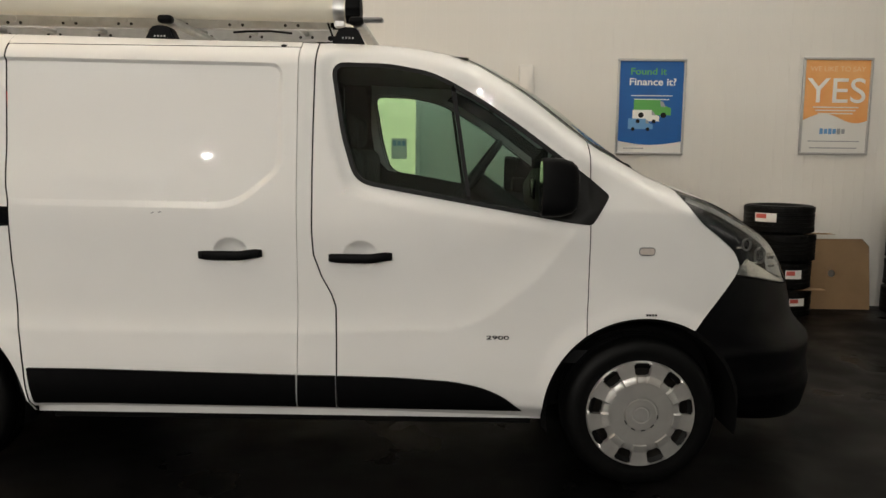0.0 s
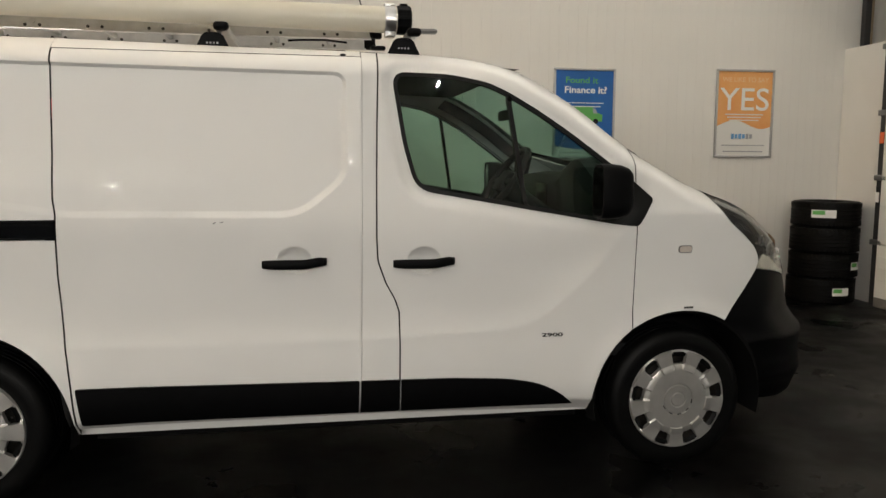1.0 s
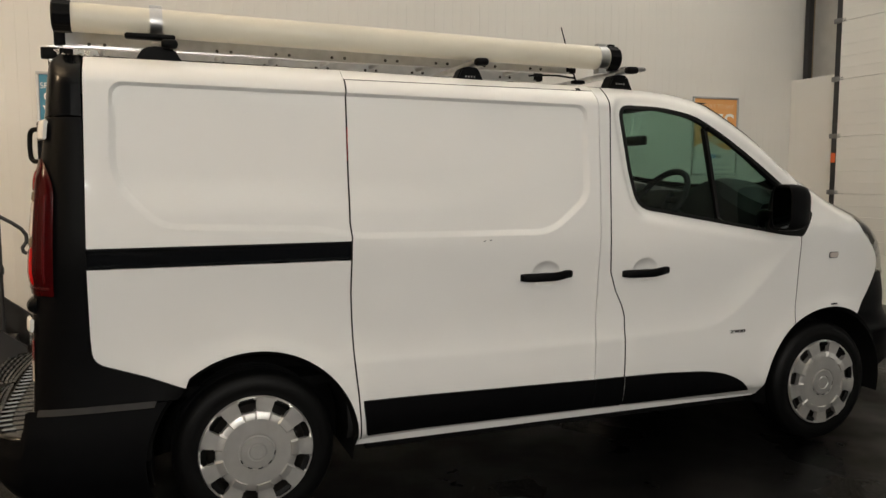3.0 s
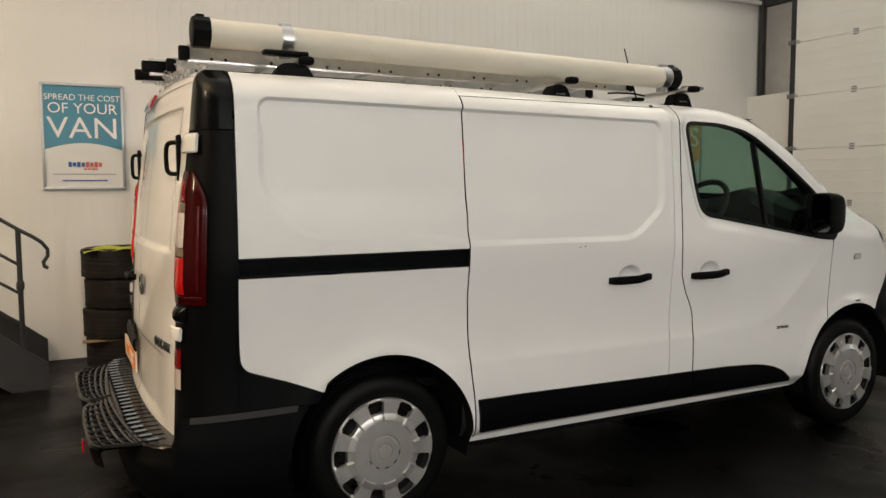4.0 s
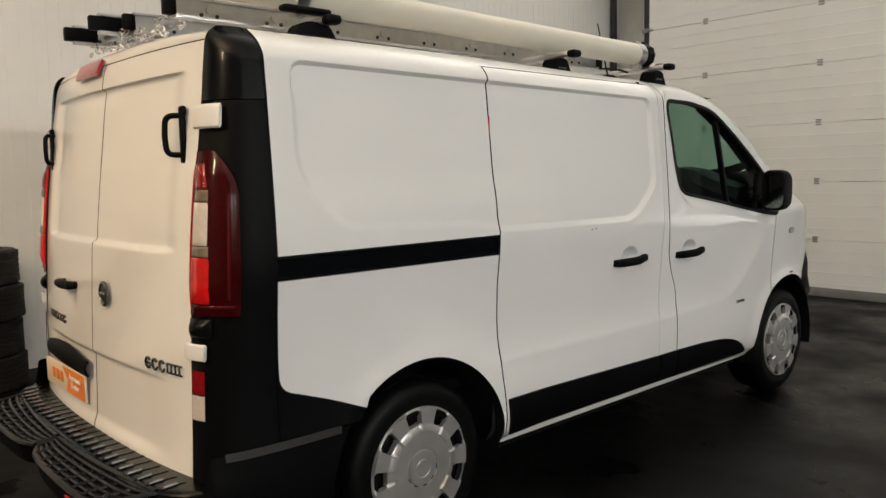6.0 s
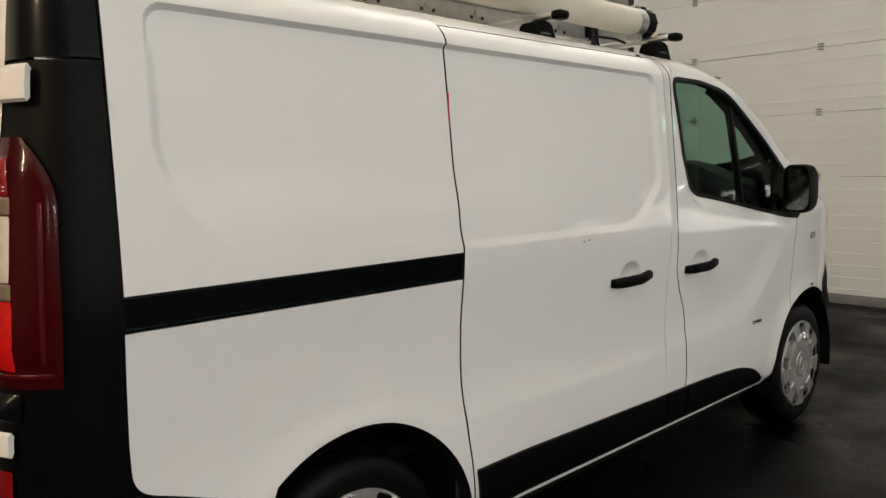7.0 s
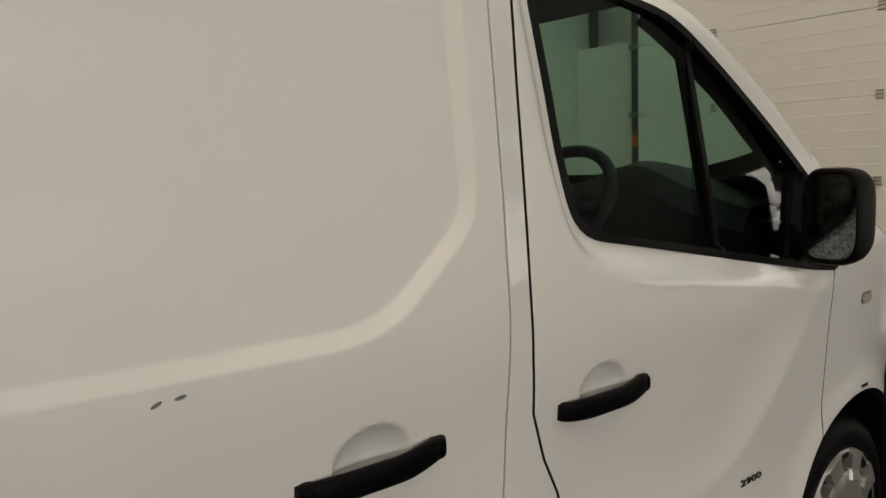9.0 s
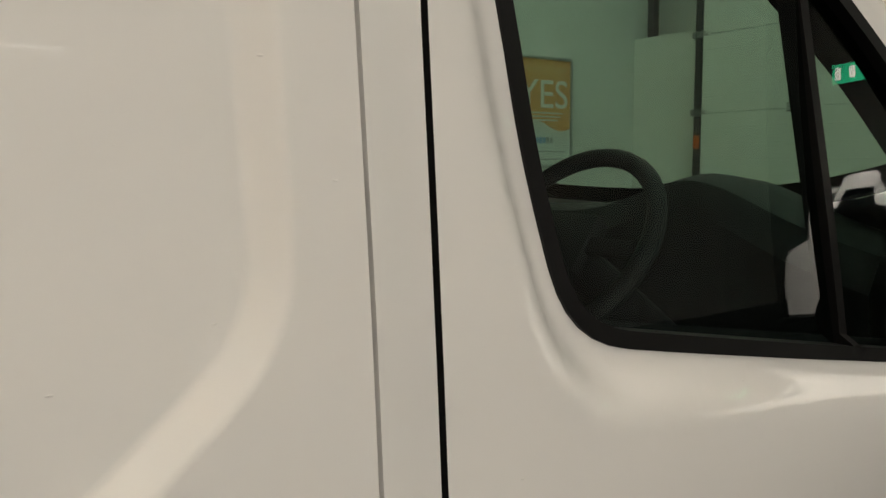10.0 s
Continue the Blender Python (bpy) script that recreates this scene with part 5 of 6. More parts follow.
# Unseen walls and ceiling, added to enclose the hall and bounce light.
tagged(part("wall_return", box(9.4, -1.60, 3.5, 10.9, 0.16, 7.0), M_GREY, smooth=False), "unseen grey wall closing off the hall", "wall", kind="structure")
tagged(part("wall_east", box(14.9, -7.3, 3.5, 0.2, 11.5, 7.0), M_GREY, smooth=False), "unseen grey wall closing off the hall", "wall", kind="structure")
tagged(part("wall_west", box(-12.0, -4, 3.5, 0.2, 18, 7.0), M_GREY, smooth=False), "unseen grey wall closing off the hall", "wall", kind="structure")
tagged(part("wall_south", box(1.4, -13.0, 3.5, 27, 0.2, 7.0), M_WALL, smooth=False), "unseen white wall added to bounce light", "wall", kind="structure")
tagged(part("ceiling", box(1.4, -4, 7.0, 27.2, 18.4, 0.2), M_CEIL, smooth=False), "unseen pale ceiling added to bounce the lamps' light", "ceiling", kind="structure")
# low screen between wall and door track
tagged(part("wall_screen", box(4.04, 3.06, 1.325, 0.05, 0.74, 2.66, 0.004), M_WALL, smooth=False), "low white panel beside the door track", "wall", kind="structure")
tagged(part("column", box(4.20, 3.37, 3.3, 0.07, 0.07, 6.6, 0.006), M_STEELB, smooth=False), "dark steel column", "column", kind="structure")
tagged(part("column", box(4.27, 3.40, 3.3, 0.05, 0.05, 6.6, 0.006), mat("timber_post", (0.42, 0.33, 0.22), 0.7, vary=0.2), smooth=False), "pale timber post", "column", kind="structure")
tagged(part("beam", box(4.25, 3.0, 3.90, 0.10, 0.80, 0.12, 0.01), M_STEELB, smooth=False), "dark steel beam", "beam", kind="structure")

# ---- sectional door ----
door = tagged(new("door_1"), "white closed sectional door with ribbed panels", "door", kind="structure")
SEC = 0.645
KNUCKLES = []
for k in range(7):
    z0 = 0.03 if k == 0 else SEC * k - 0.012
    z1 = SEC * (k + 1) - 0.012
    sec = bmesh.new()
    add_box(sec, DOOR_X + 0.02, 0.56, (z0 + z1) / 2, 0.04, 4.06, z1 - z0 - 0.004, 0.003)
    p = part("door_panel", sec, M_DOORW, door, smooth=False)
    h = (z1 - z0) / 5
    for j in range(1, 5):
        part("rib", box(DOOR_X + 0.0036, 0.56, z0 + h * j, 0.012, 4.04, 0.014, 0.004), M_DOORW, p, smooth=False)
    for y in (1.80, 0.44, -0.92):
        hinge = part("hinge", box(DOOR_X - 0.004, y, z1 + 0.006, 0.010, 0.058, 0.070, 0.003), M_ALU, p, "galvanised hinge", smooth=False)
        for dz in (-0.026, 0.004, 0.030):
            add = box(DOOR_X - 0.011, y, z1 + dz, 0.008, 0.060, 0.010, 0.003)
            bmesh.ops.translate(add, verts=add.verts, vec=(0, 0, 0.004))
            KNUCKLES.append((add, p))
for add, p in KNUCKLES:
    part("hinge_bar", add, M_GALV, p, smooth=False)
part("bottom_seal", box(DOOR_X + 0.02, 0.56, 0.052, 0.05, 4.06, 0.104, 0.01), mat("grey_rubber", (0.22, 0.21, 0.20), 0.7, vary=0.2), door, "grey rubber bottom seal")
track = tagged(new("door_track"), "dark steel door track with roller brackets", "door track", kind="structure")
part("channel", box(3.935, 2.645, 2.6, 0.07, 0.075, 5.2, 0.006), M_STEELB, track, smooth=False)
part("flange", box(3.985, 2.58, 2.6, 0.02, 0.05, 5.2, 0.003), M_GALV, track, smooth=False)
for z in (0.65, 1.295, 1.936, 2.580, 3.23, 3.87):
    bm = box(3.905, 2.62, z, 0.05, 0.17, 0.055, 0.008)
    add_box(bm, 3.92, 2.66, z + 0.02, 0.04, 0.05, 0.03, 0.006)
    part("roller_bracket", bm, M_GALV, track)
part("sticker", box(3.8965, 2.645, 1.69, 0.004, 0.06, 0.11), mat("orange_sticker", (0.85, 0.16, 0.04), 0.5), track, "orange warning sticker", smooth=False)
part("sticker", box(3.8965, 2.655, 1.10, 0.004, 0.05, 0.10), M_INK, track, "small white sticker", smooth=False)


# ---- posters ----
M_FRAME = mat("silver_snap_frame", (0.55, 0.55, 0.55), 0.4, metal=0.7, vary=0.1)
M_PAPER = mat("white_poster_paper", (0.74, 0.73, 0.70), 0.35)


def flat(pts, y, z_off=0.0):
    return from_arrays([(x, y, z) for x, z in pts], [tuple(range(len(pts)))])


def framed(x0, z0, x1, z1, label):
    ob = thing("poster", label, "poster", "framed posters")
    y = WALL_Y + 0.020
    b = 0.024
    for cx, cz, sx, sz in (((x0 + x1) / 2, z0 + b / 2, x1 - x0, b), ((x0 + x1) / 2, z1 - b / 2, x1 - x0, b), (x0 + b / 2, (z0 + z1) / 2, b, z1 - z0 - 2 * b), (x1 - b / 2, (z0 + z1) / 2, b, z1 - z0 - 2 * b)):
        part("frame", box(cx, y - 0.009, cz, sx, 0.022, sz, 0.005), M_FRAME, ob)
    part("sheet", box((x0 + x1) / 2, y - 0.003, (z0 + z1) / 2, x1 - x0 - 2 * b + 0.004, 0.004, z1 - z0 - 2 * b + 0.004), M_PAPER, ob, smooth=False)
    return ob, y - 0.007


def letters_of(bm):
    """The letters of a line of lettering along x, each as a bmesh of its own."""
    todo, groups = set(bm.verts), []
    while todo:
        stack, island = [todo.pop()], []
        while stack:
            v = stack.pop()
            island.append(v)
            for e in v.link_edges:
                w = e.other_vert(v)
                if w in todo:
                    todo.remove(w)
                    stack.append(w)
        groups.append([min(v.co.x for v in island), max(v.co.x for v in island), {f for v in island for f in v.link_faces}])
    groups.sort(key=lambda g: g[0])
    merged = []
    for g in groups:
        if merged and g[0] < merged[-1][1] and (g[1] - g[0]) + (merged[-1][1] - merged[-1][0]) > 1.6 * (max(g[1], merged[-1][1]) - merged[-1][0]):
            merged[-1] = [merged[-1][0], max(g[1], merged[-1][1]), merged[-1][2] | g[2]]
        else:
            merged.append(g)
    for _, _, faces in merged:
        verts = sorted({v for f in faces for v in f.verts}, key=lambda v: v.index)
        at = {v: i for i, v in enumerate(verts)}
        yield from_arrays([v.co for v in verts], [tuple(at[v] for v in f.verts) for f in sorted(faces, key=lambda f: f.index)])


def words(ob, txt, x, z, size, material, y, stretch=1.0, align="CENTER", bold=0.0):
    bm = text_mesh(txt, size, 0.0006, align, bold)
    bmesh.ops.transform(bm, verts=bm.verts, matrix=Matrix.Translation((x, y - 0.0015, z)) @ pose(0, 0, 0, 90, 0, 0) @ Matrix.Diagonal((stretch, 1, 1, 1)))
    for letter in letters_of(bm):
        part("letter", letter, material, ob, smooth=False)
    bm.free()


def bars(ob, x, z, w, h, n, material, y, seed=0):
    """A line of unreadable small print."""
    rnd = random.Random(seed)
    cur = x - w / 2
    while cur < x + w / 2 - 0.005:
        l = min(rnd.uniform(0.012, 0.045), x + w / 2 - cur)
        part("small_print", box(cur + l / 2, y - 0.0012, z, l * 0.86, 0.0012, h), material, ob, smooth=False)
        cur += l


def wave(x0, x1, z0, f, n=24):
    return [(x0, z0), (x1, z0)] + [(x1 + (x0 - x1) * i / n, f(1 - i / n)) for i in range(n + 1)]


M_BLUE = mat("blue_print", (0.020, 0.13, 0.42), 0.35, vary=0.12, scale=4)
M_TEAL = mat("teal_print", (0.035, 0.24, 0.36), 0.35, vary=0.25, scale=5)
# Amber print, its colour paled for the haze of reflected light over it.
M_AMBER = mat("hazy_amber_print", (0.84, 0.45, 0.17), 0.35, color2=(0.80, 0.33, 0.10), scale=4)
M_CREAMINK = mat("cream_ink", (0.86, 0.60, 0.34), 0.5)
M_GREEN = mat("green_print", (0.12, 0.42, 0.10), 0.4)
M_GREYINK = mat("grey_ink", (0.35, 0.36, 0.38), 0.5)
M_BLUEINK = mat("blue_ink", (0.03, 0.12, 0.40), 0.5)
M_REDINK = mat("red_ink", (0.60, 0.10, 0.08), 0.5)
M_PALE = mat("pale_blue_print", (0.15, 0.34, 0.62), 0.4)

# blue poster
ob, y = framed(0.752, 1.470, 1.413, 2.385, "framed blue finance poster with three small vans")
part("print", flat([(0.776, 2.361), (1.389, 2.361)] + [(1.389 - 0.613 * i / 20, 1.60 - 0.035 * math.sin(math.pi * i / 20)) for i in range(21)], y), M_BLUE, ob, smooth=False)
words(ob, "Found it", 0.875, 2.235, 0.088, M_GREEN, y, 1.18, "LEFT", 0.0015)
words(ob, "Finance it?", 0.865, 2.135, 0.094, M_INK, y, 1.16, "LEFT", 0.002)
bars(ob, 1.09, 2.035, 0.40, 0.009, 0, M_INK, y, 1)
bars(ob, 1.09, 2.000, 0.34, 0.009, 0, M_INK, y, 2)
for cx, cz, s, m in ((1.10, 1.850, 0.36, M_GREEN), (1.04, 1.790, 0.26, M_INK), (0.99, 1.715, 0.24, M_PALE)):
    h = s * 0.42
    part("print", flat([(cx - s / 2, cz), (cx + s / 2, cz), (cx + s / 2, cz + h * 0.45), (cx + s * 0.32, cz + h * 0.62), (cx + s * 0.2, cz + h), (cx - s / 2, cz + h)], y - 0.0006 * (3 - cz)), m, ob, smooth=False)
    part("print", flat([(cx + s * 0.22, cz + h * 0.55), (cx + s * 0.36, cz + h * 0.52), (cx + s * 0.28, cz + h * 0.86), (cx + s * 0.20, cz + h * 0.88)], y - 0.0025), M_GREYINK, ob, smooth=False)
    for q in (-0.3, 0.3):
        part("print", lathe([(s * 0.075, 0), (0.001, -0.0002)], 14, Matrix.Translation((cx + q * s, y - 0.0035, cz))), M_SEAL_SHADE, ob, smooth=False)
bars(ob, 0.93, 1.530, 0.20, 0.012, 0, M_GREYINK, y, 3)

# orange poster
ob, y = framed(2.530, 1.490, 3.198, 2.415, "framed orange poster reading YES in white capitals")
part("print", flat([(2.554, 2.391), (3.174, 2.391)] + [(3.174 - 0.62 * i / 20, 1.84 + 0.045 * math.sin(math.pi * i / 10 + 3.6)) for i in range(21)], y), M_AMBER, ob, smooth=False)
words(ob, "WE LIKE TO SAY", 2.864, 2.285, 0.068, M_CREAMINK, y, 1.05)
words(ob, "YES", 2.864, 1.990, 0.335, M_INK, y, 1.10, "CENTER", 0.001)
for k in range(3):
    bars(ob, 2.864, 1.945 - 0.03 * k, 0.44 - 0.05 * k, 0.012, 0, M_PAPER, y, 10 + k)
for k in range(6):
    part("print", box(2.74 + 0.042 * k, y - 0.002, 1.715, 0.032, 0.002, 0.045 if k % 2 else 0.055), M_PALE if k < 4 else M_GREYINK, ob, smooth=False)
bars(ob, 2.864, 1.62, 0.5, 0.010, 0, M_GREYINK, y, 20)
bars(ob, 2.864, 1.555, 0.46, 0.012, 0, M_GREYINK, y, 21)

# teal poster
ob, y = framed(-4.362, 1.470, -3.708, 2.379, "framed teal poster with white capitals about van cost")
part("print", flat([(-4.338, 2.355), (-3.732, 2.355)] + [(-3.732 - 0.606 * i / 20, 1.815 + 0.0025 * i - 0.05 * (i / 20) ** 2 + 0.045 * math.sin(math.pi * i / 20)) for i in range(21)], y), M_TEAL, ob, smooth=False)
words(ob, "SPREAD THE COST", -4.035, 2.235, 0.072, M_INK, y, 0.98)
words(ob, "OF YOUR", -4.035, 2.125, 0.125, M_INK, y, 1.02)
words(ob, "VAN", -4.035, 1.915, 0.255, M_INK, y, 1.08)
for k in range(8):
    part("print", box(-4.15 + 0.034 * k, y - 0.002, 1.688, 0.026, 0.002, 0.034 if k % 2 else 0.044), M_BLUEINK if k < 4 else M_REDINK, ob, smooth=False)
bars(ob, -3.99, 1.648, 0.11, 0.014, 0, M_REDINK, y, 30)
bars(ob, -4.035, 1.605, 0.5, 0.009, 0, M_GREYINK, y, 31)
bars(ob, -4.035, 1.550, 0.36, 0.014, 0, M_BLUEINK, y, 32)

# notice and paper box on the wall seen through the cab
# The pane itself glows in place of a lit room behind the door.
lit = tagged(new("door_2"), "door in white frame with a glowing yellow pane", "door", kind="structure")
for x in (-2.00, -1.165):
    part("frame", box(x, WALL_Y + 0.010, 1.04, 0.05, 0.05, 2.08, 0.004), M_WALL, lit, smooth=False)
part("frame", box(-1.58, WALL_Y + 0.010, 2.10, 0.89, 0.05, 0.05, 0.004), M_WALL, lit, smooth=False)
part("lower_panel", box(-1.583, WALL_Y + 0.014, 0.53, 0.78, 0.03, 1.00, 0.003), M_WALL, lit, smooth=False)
part("pane", box(-1.583, WALL_Y + 0.016, 1.555, 0.78, 0.012, 1.03), mat("glowing_yellow_pane", (1.0, 0.84, 0.50), 0.5, emit=1.0, vary=0.15, scale=2.5), lit, "pale yellow pane that glows itself", smooth=False)
ob = thing("wall_sign", "small white notice with blue letters on the door", "sign")
part("board", box(-1.35, WALL_Y + 0.006, 1.50, 0.15, 0.006, 0.20, 0.002), M_INK, ob, smooth=False)
for k in range(3):
    part("lettering", box(-1.395 + 0.045 * k, WALL_Y + 0.0020, 1.55, 0.034, 0.002, 0.05), M_PALE, ob, smooth=False)
ob = thing("wall_box", "narrow white plastic box on the wall", "box")
part("box", box(-0.13, WALL_Y - 0.004, 2.14, 0.14, 0.06, 0.34, 0.008), M_PAPER, ob)
part("lid", box(-0.13, WALL_Y - 0.036, 2.14, 0.12, 0.006, 0.30, 0.004), M_WALL, ob)


# ---- tyre stacks ----
STOCK = [(0.20, 0.06), (0.20, 0.08), (0.225, 0.098), (0.265, 0.103), (0.295, 0.10), (0.312, 0.085), (0.318, 0.07)]
for g in (0.045, 0.015, -0.015, -0.045):
    STOCK += [(0.318, g + 0.006), (0.311, g + 0.005), (0.311, g - 0.005), (0.318, g - 0.006)]
STOCK += [(r, -h) for r, h in STOCK[:7][::-1]] + [(0.20, -0.06), (0.20, 0.06)]


def tyre(x, y, z, width, scale, label, turn=0.0, stickers=()):
    t = thing("tyre", label, "tyre", "stacked tyres")
    t.location = (x, y, z + width / 2)
    m = pose(0, 0, 0, 90, 0, turn) @ Matrix.Diagonal((scale, width / 0.206, scale, 1))
    rub = M_LITTYRE if "worn" in label else M_TYRE
    part("rubber", lathe(STOCK, 64, m), rub, t)
    bm = bmesh.new()
    for k in range(48):
        a = 2 * math.pi * (k + 0.5) / 48
        for zz in (-0.36, 0.36):
            add_box(bm, 0.3125 * scale, 0, zz * width, 0.012, 0.026, width * 0.15, 0, pose(0, 0, 0, 0, 0, math.degrees(a)))
    tagged(part("tread", bm, rub, t, smooth=False), kind="stuff")
    for ang, zz, w, h, m2 in stickers:
        bm = grid_mesh(lambda u, v: (0.3225 * scale * math.cos(radians(ang) + (u - 0.5) * w / 0.32), 0.3225 * scale * math.sin(radians(ang) + (u - 0.5) * w / 0.32), zz + (v - 0.5) * h), 6, 2)
        st = part("sticker", bm, M_INK, t, "printed paper tyre label")
        bm = grid_mesh(lambda u, v: (0.3245 * scale * math.cos(radians(ang) + (u * 0.5 - 0.45) * w / 0.32), 0.3245 * scale * math.sin(radians(ang) + (u * 0.5 - 0.45) * w / 0.32), zz + (v * 0.5 - 0.1) * h), 6, 2)
        part("sticker_print", bm, m2, st)
    return t


for cx, cy, n, wd, sc, lab, sts in (
        (2.24, 3.06, 4, 0.256, 0.97, "new black tyre with paper label lying in a stack", {0: (-76, 0.02, 0.16, 0.07, M_REDINK), 1: (-82, 0.02, 0.16, 0.08, M_REDINK), 3: (-134, 0.02, 0.20, 0.08, M_REDINK)}),
        (3.62, 3.05, 4, 0.262, 1.05, "new black tyre with green label lying in a stack", {0: (-90, 0.0, 0.17, 0.08, M_GREEN), 1: (-60, 0.0, 0.17, 0.08, M_GREEN), 3: (-129, 0.01, 0.22, 0.08, M_GREEN)}),
        (-3.80, 3.06, 4, 0.248, 0.95, "worn black tyre lying in a stack", {})):
    for k in range(n):
        tyre(cx + 0.012 * math.sin(3 * k + cx), cy + 0.01 * math.cos(5 * k), wd * k, wd, sc, lab, 37 * k, [sts[k]] if k in sts else [])

card = thing("cardboard_sheet", "brown cardboard sheet with a round hole leaning on wall", "cardboard")
bm = sheet([(2.66, 0.0), (3.24, 0.0), (3.235, 0.61), (3.17, 0.68), (2.66, 0.675)], lambda x, z: 3.24 + 0.14 * z + 0 * x, 1, 0.06, holes=[[(2.872 + 0.034 * math.cos(a), 0.345 + 0.034 * math.sin(a)) for a in (2 * math.pi * k / 16 for k in range(16))]], fold=0.006)
part("board", bm, M_CARD, card, smooth=False)
for x, y, z, a in ((2.45, 2.86, 0.256, 12), (2.50, 2.88, 0.77, 20), (-3.98, 2.84, 0.246, -15)):
    c = thing("cardboard_scrap", "torn strip of cardboard between stacked tyres", "cardboard")
    part("strip", box(x, y, z, 0.30, 0.12, 0.004, 0, None), M_CARD, c, smooth=False)
cloth = thing("cloth", "yellow-green cloth draped on the top tyre", "cloth")
part("fabric", grid_mesh(lambda u, v: (-4.10 + 0.36 * u, 2.76 + 0.34 * v + 0.03 * math.sin(5 * u), 0.997 + 0.010 * math.sin(9 * u + 3 * v) * math.cos(7 * v) - 0.06 * max(0, 0.35 - u) ** 1 - 0.05 * max(0, 0.25 - v)), 16, 12), mat("yellow_green_cloth", (0.42, 0.45, 0.04), 0.85, vary=0.35, scale=14), cloth)

# ---- stairs and handrail ----
stairs = tagged(new("stairs"), "dark steel stairs beside the white wall", "stairs", kind="structure")
for k in range(6):
    part("tread", box(-4.72 - 0.24 * k, 2.88, 0.10 + 0.19 * k, 0.28, 1.0, 0.04, 0.005), M_STEELB, stairs, smooth=False)
    part("riser", box(-4.59 - 0.24 * k, 2.88, 0.02 + 0.19 * k, 0.02, 1.0, 0.17, 0.003), M_STEELB, stairs, smooth=False)
for y in (2.36, 3.40):
    bm = sheet([(-4.38, 0.0), (-4.38, 0.20), (-6.1, 1.56), (-6.1, 1.20), (-4.62, 0.0)], lambda x, z: y + 0 * x, 1, 0.2, fold=0.03)
    part("stringer", bm, M_STEELB, stairs, smooth=False)
rail = thing("handrail", "black steel handrail with a curled end", "handrail")
part("post", tube([(-4.54, 2.38, 0.0), (-4.54, 2.38, 1.19)], 0.018, 12), M_STEELB, rail)
part("collar", tube([(-4.54, 2.38, 0.74), (-4.54, 2.38, 0.76), (-4.54, 2.38, 0.80), (-4.54, 2.38, 0.82)], [0.018, 0.027, 0.027, 0.018], 12), M_STEELB, rail)
part("foot", tube([(-4.54, 2.38, 0.0), (-4.54, 2.38, 0.012)], 0.05, 16), M_STEELB, rail)
part("top_rail", tube([(-6.0, 2.38, 2.19), (-4.54, 2.38, 1.19), (-4.45, 2.38, 1.135), (-4.39, 2.38, 1.09), (-4.355, 2.38, 1.04), (-4.355, 2.38, 0.99), (-4.385, 2.38, 0.945), (-4.38, 2.38, 0.915), (-4.355, 2.38, 0.90)], 0.014, 10), M_STEELB, rail)
for dz in (0.24, 0.45, 0.67):
    part("bar", tube([(-4.54, 2.38, 1.17 - dz), (-6.0, 2.38, 2.17 - dz)], 0.011, 8), M_STEELB, rail)

# ---- ceiling lights ----
for sx, sy, _, _, down in STRIPS:
    wide = 0.90 if down > 0.5 else 0.17
    li = thing("strip_light", "white hanging batten light, unseen, lit", "ceiling light", "ceiling lights")
    part("body", box(sx, sy, STRIP_Z, 2.30, wide, 0.07, 0.012), M_PAPER, li)
    for dx in (-1.17, 1.17):
        part("end_cap", box(sx + dx, sy, STRIP_Z, 0.04, wide + 0.01, 0.085, 0.01), M_PAPER, li)
    for dx in (-0.9, 0.9):
        part("rod", tube([(sx + dx, sy, STRIP_Z + 0.03), (sx + dx, sy, 6.9)], 0.006, 6), M_GALV, li)


# Housings of the added fill lights, out of view.
for m in FILL_FLOODS:
    flood = thing("fill_flood", "added grey fill light on a ceiling rod, unseen", "flood light", "flood lights")
    part("housing", box(0, 0, 0.05, 0.24, 0.18, 0.08, 0.015, m), M_GALV, flood)
    p = m @ Vector((0, 0.03, 0.08))
    part("rod", tube([p, (p.x, p.y, 6.9)], 0.012, 8), M_GALV, flood)

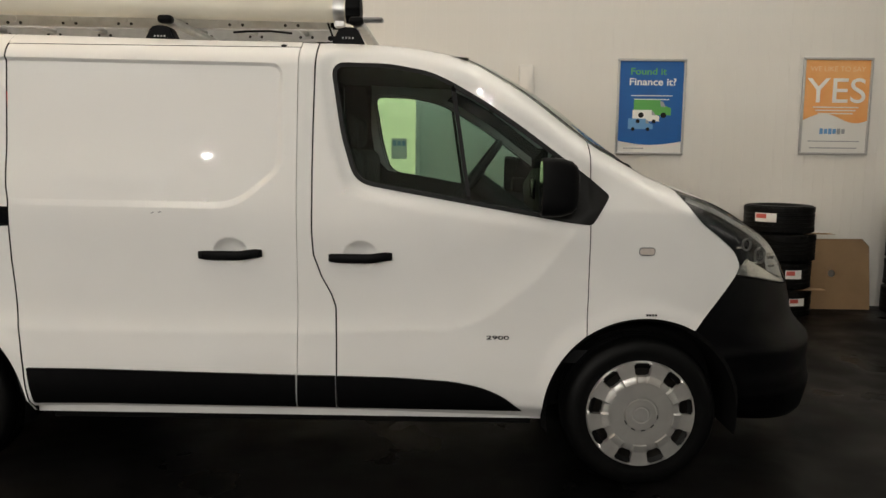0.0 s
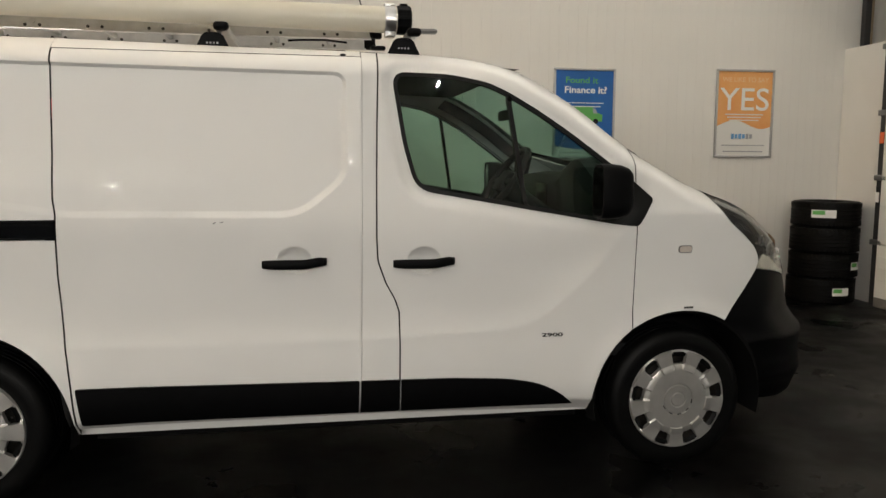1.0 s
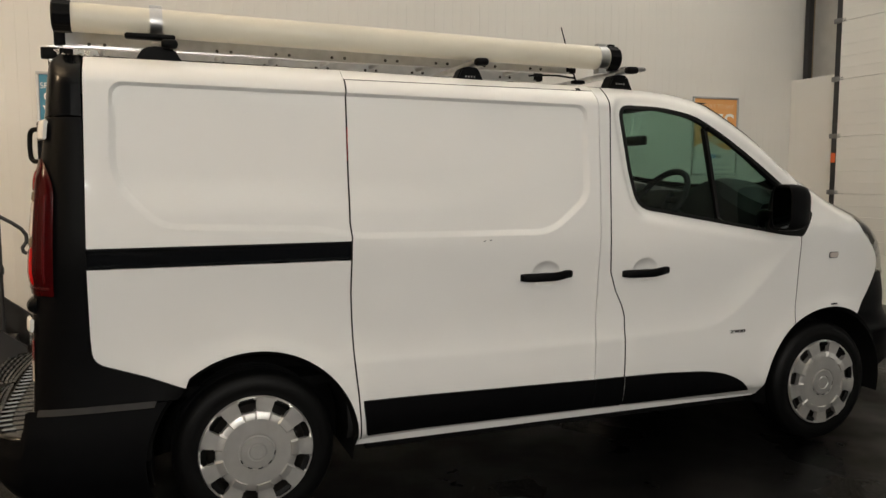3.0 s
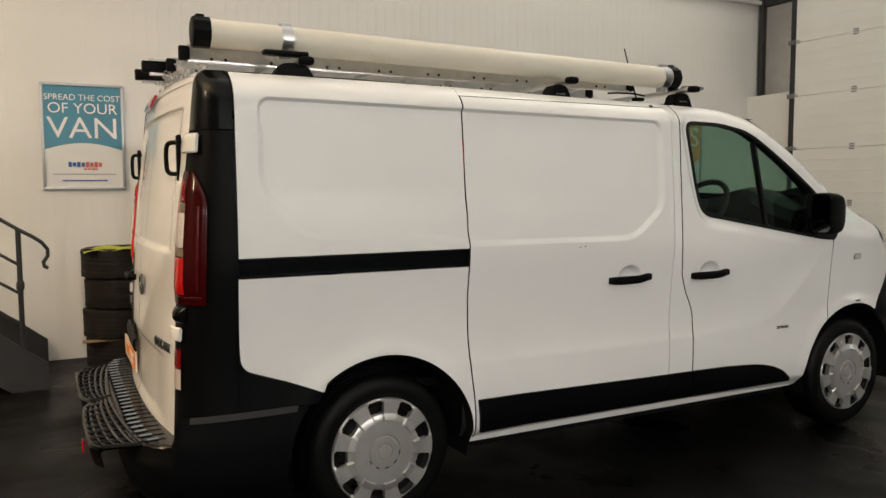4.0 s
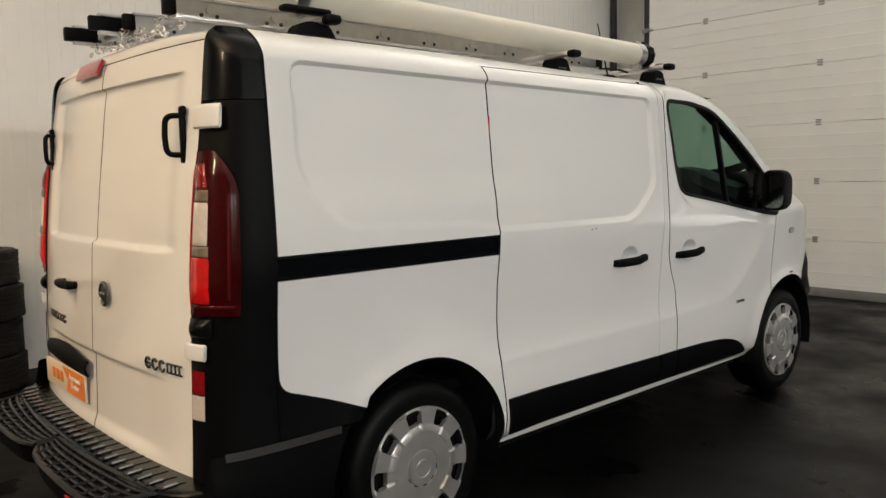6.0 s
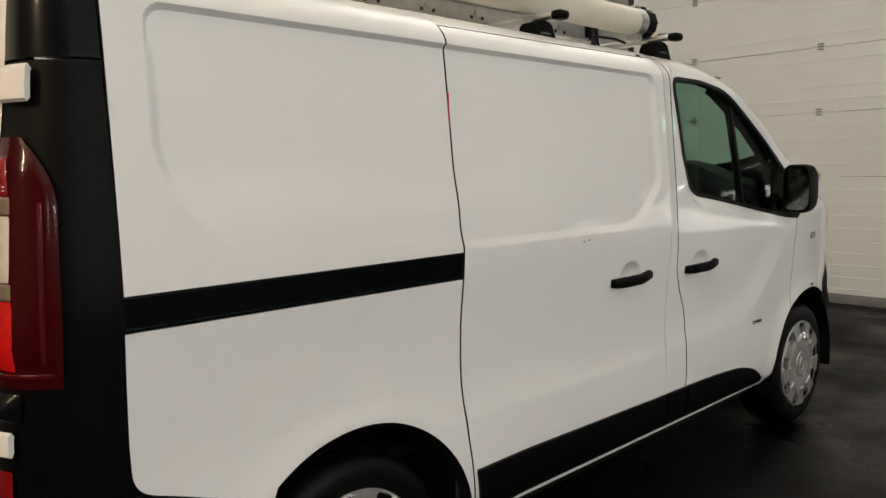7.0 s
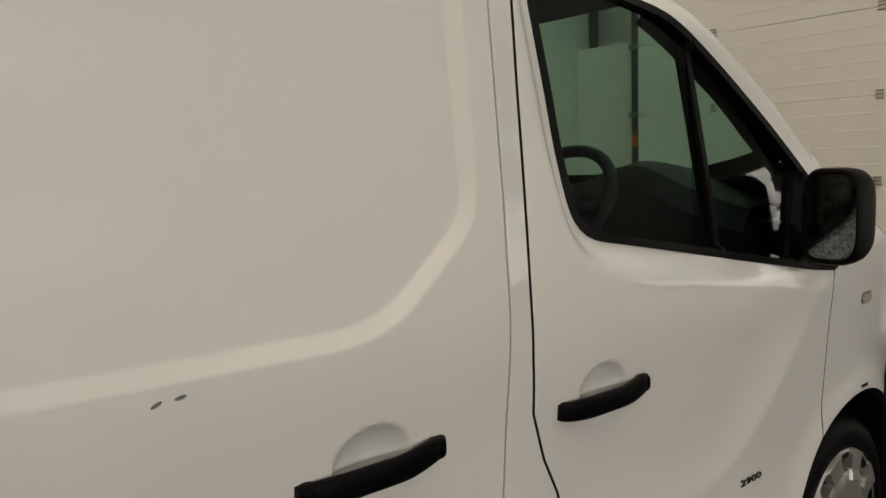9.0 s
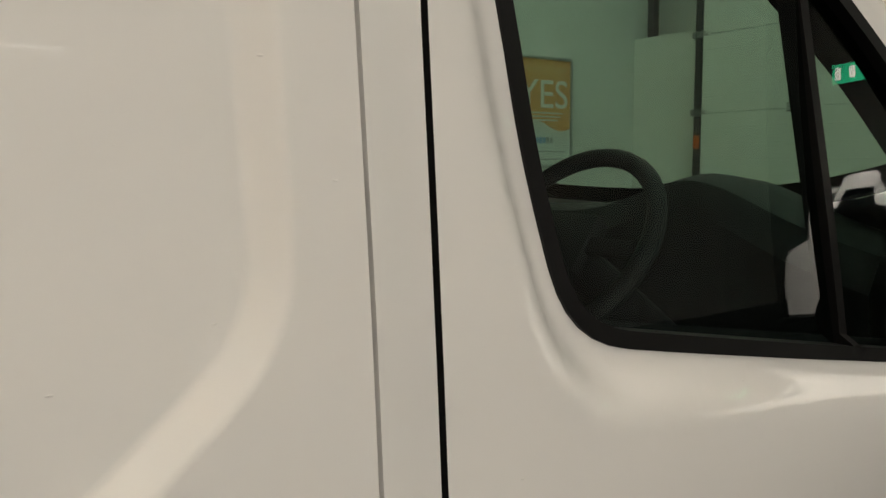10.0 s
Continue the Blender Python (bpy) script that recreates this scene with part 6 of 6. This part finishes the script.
# ---- parked vehicles and exit sign further down the hall ----
def parked_van(m, label, pickup):
    v = thing("parked_van", label, "van", "parked vans")
    v.matrix_world = m
    prof = [(-2.5, 0.35), (-2.5, 1.05), (0.55, 1.05), (0.55, 2.0), (1.2, 2.0), (1.75, 1.35), (2.4, 1.15), (2.5, 0.75), (2.5, 0.35)] if pickup else [(-2.5, 0.35), (-2.52, 1.9), (-2.4, 1.98), (0.9, 1.98), (1.2, 1.9), (1.8, 1.35), (2.4, 1.15), (2.5, 0.75), (2.5, 0.35)]
    bm = bmesh.new()
    a = [bm.verts.new((x, -0.92, z)) for x, z in prof]
    b = [bm.verts.new((x, 0.92, z)) for x, z in prof]
    bm.faces.new(a)
    bm.faces.new(b[::-1])
    for i in range(len(prof)):
        k = (i + 1) % len(prof)
        bm.faces.new((a[k], a[i], b[i], b[k]))
    bmesh.ops.recalc_face_normals(bm, faces=bm.faces)
    bmesh.ops.bevel(bm, geom=bm.edges[:], offset=0.04, segments=2, affect="EDGES")
    part("body", bm, M_WHITE, v, smooth=False)
    for side in (-1, 1):
        part("side_window", from_arrays([(0.68, side * 0.924, 1.32), (1.62, side * 0.924, 1.32), (1.22, side * 0.924, 1.82), (0.68, side * 0.924, 1.82)], [(0, 1, 2, 3)]), M_GLOSS, v, smooth=False)
        for x in (-1.6, 1.65):
            part("wheel", lathe([(0.20, -0.10), (0.31, -0.10), (0.33, -0.06), (0.33, 0.06), (0.31, 0.10), (0.20, 0.10), (0.02, 0.06)], 28, Matrix.Translation((x, side * 0.86, 0.33))), M_TYRE, v)
    part("windscreen", from_arrays([(1.235, -0.80, 1.90), (1.235, 0.80, 1.90), (1.775, 0.84, 1.37), (1.775, -0.84, 1.37)], [(0, 1, 2, 3)]), M_GLOSS, v, smooth=False)
    part("bumper", box(2.5, 0, 0.48, 0.12, 1.80, 0.26, 0.05), M_BLACK, v)
    part("rear_plate", box(-2.53, 0, 0.62, 0.02, 0.52, 0.11), mat("yellow_plate", (0.75, 0.55, 0.03), 0.5), v, smooth=False)
    if pickup:
        for z in (1.16, 1.40, 1.64):
            for side in (-1, 1):
                part("side_board", box(-1.0, side * 0.94, z, 3.0, 0.04, 0.17, 0.01), M_WHITE, v, smooth=False)
            part("tail_board", box(-2.52, 0, z, 0.04, 1.86, 0.17, 0.01), M_WHITE, v, smooth=False)


parked_van(pose(10.1, -5.85, 0, 0, 0, -119), "white dropside pickup parked down the hall", True)
parked_van(pose(12.4, -8.6, 0, 0, 0, 150), "white panel van parked down the hall", False)
ex = thing("exit_sign", "lit green emergency exit sign hung from the ceiling", "exit sign")
M_EXIT = mat("glowing_green", (0.02, 0.75, 0.35), 0.4, emit=4.0)
part("lightbox", box(0, 0, 0, 0.06, 0.84, 0.24, 0.01), M_EXIT, ex)
for y in (-0.30, -0.02, 0.26):
    part("symbol", box(-0.033, y, 0, 0.006, 0.12, 0.15, 0.004), M_LAMPON, ex)
part("rod", tube([(0, 0, 0.12), (0, 0, 3.6)], 0.01, 6), M_GALV, ex)
ex.matrix_world = pose(9.5, -6.7, 3.30, 0, 0, -26)
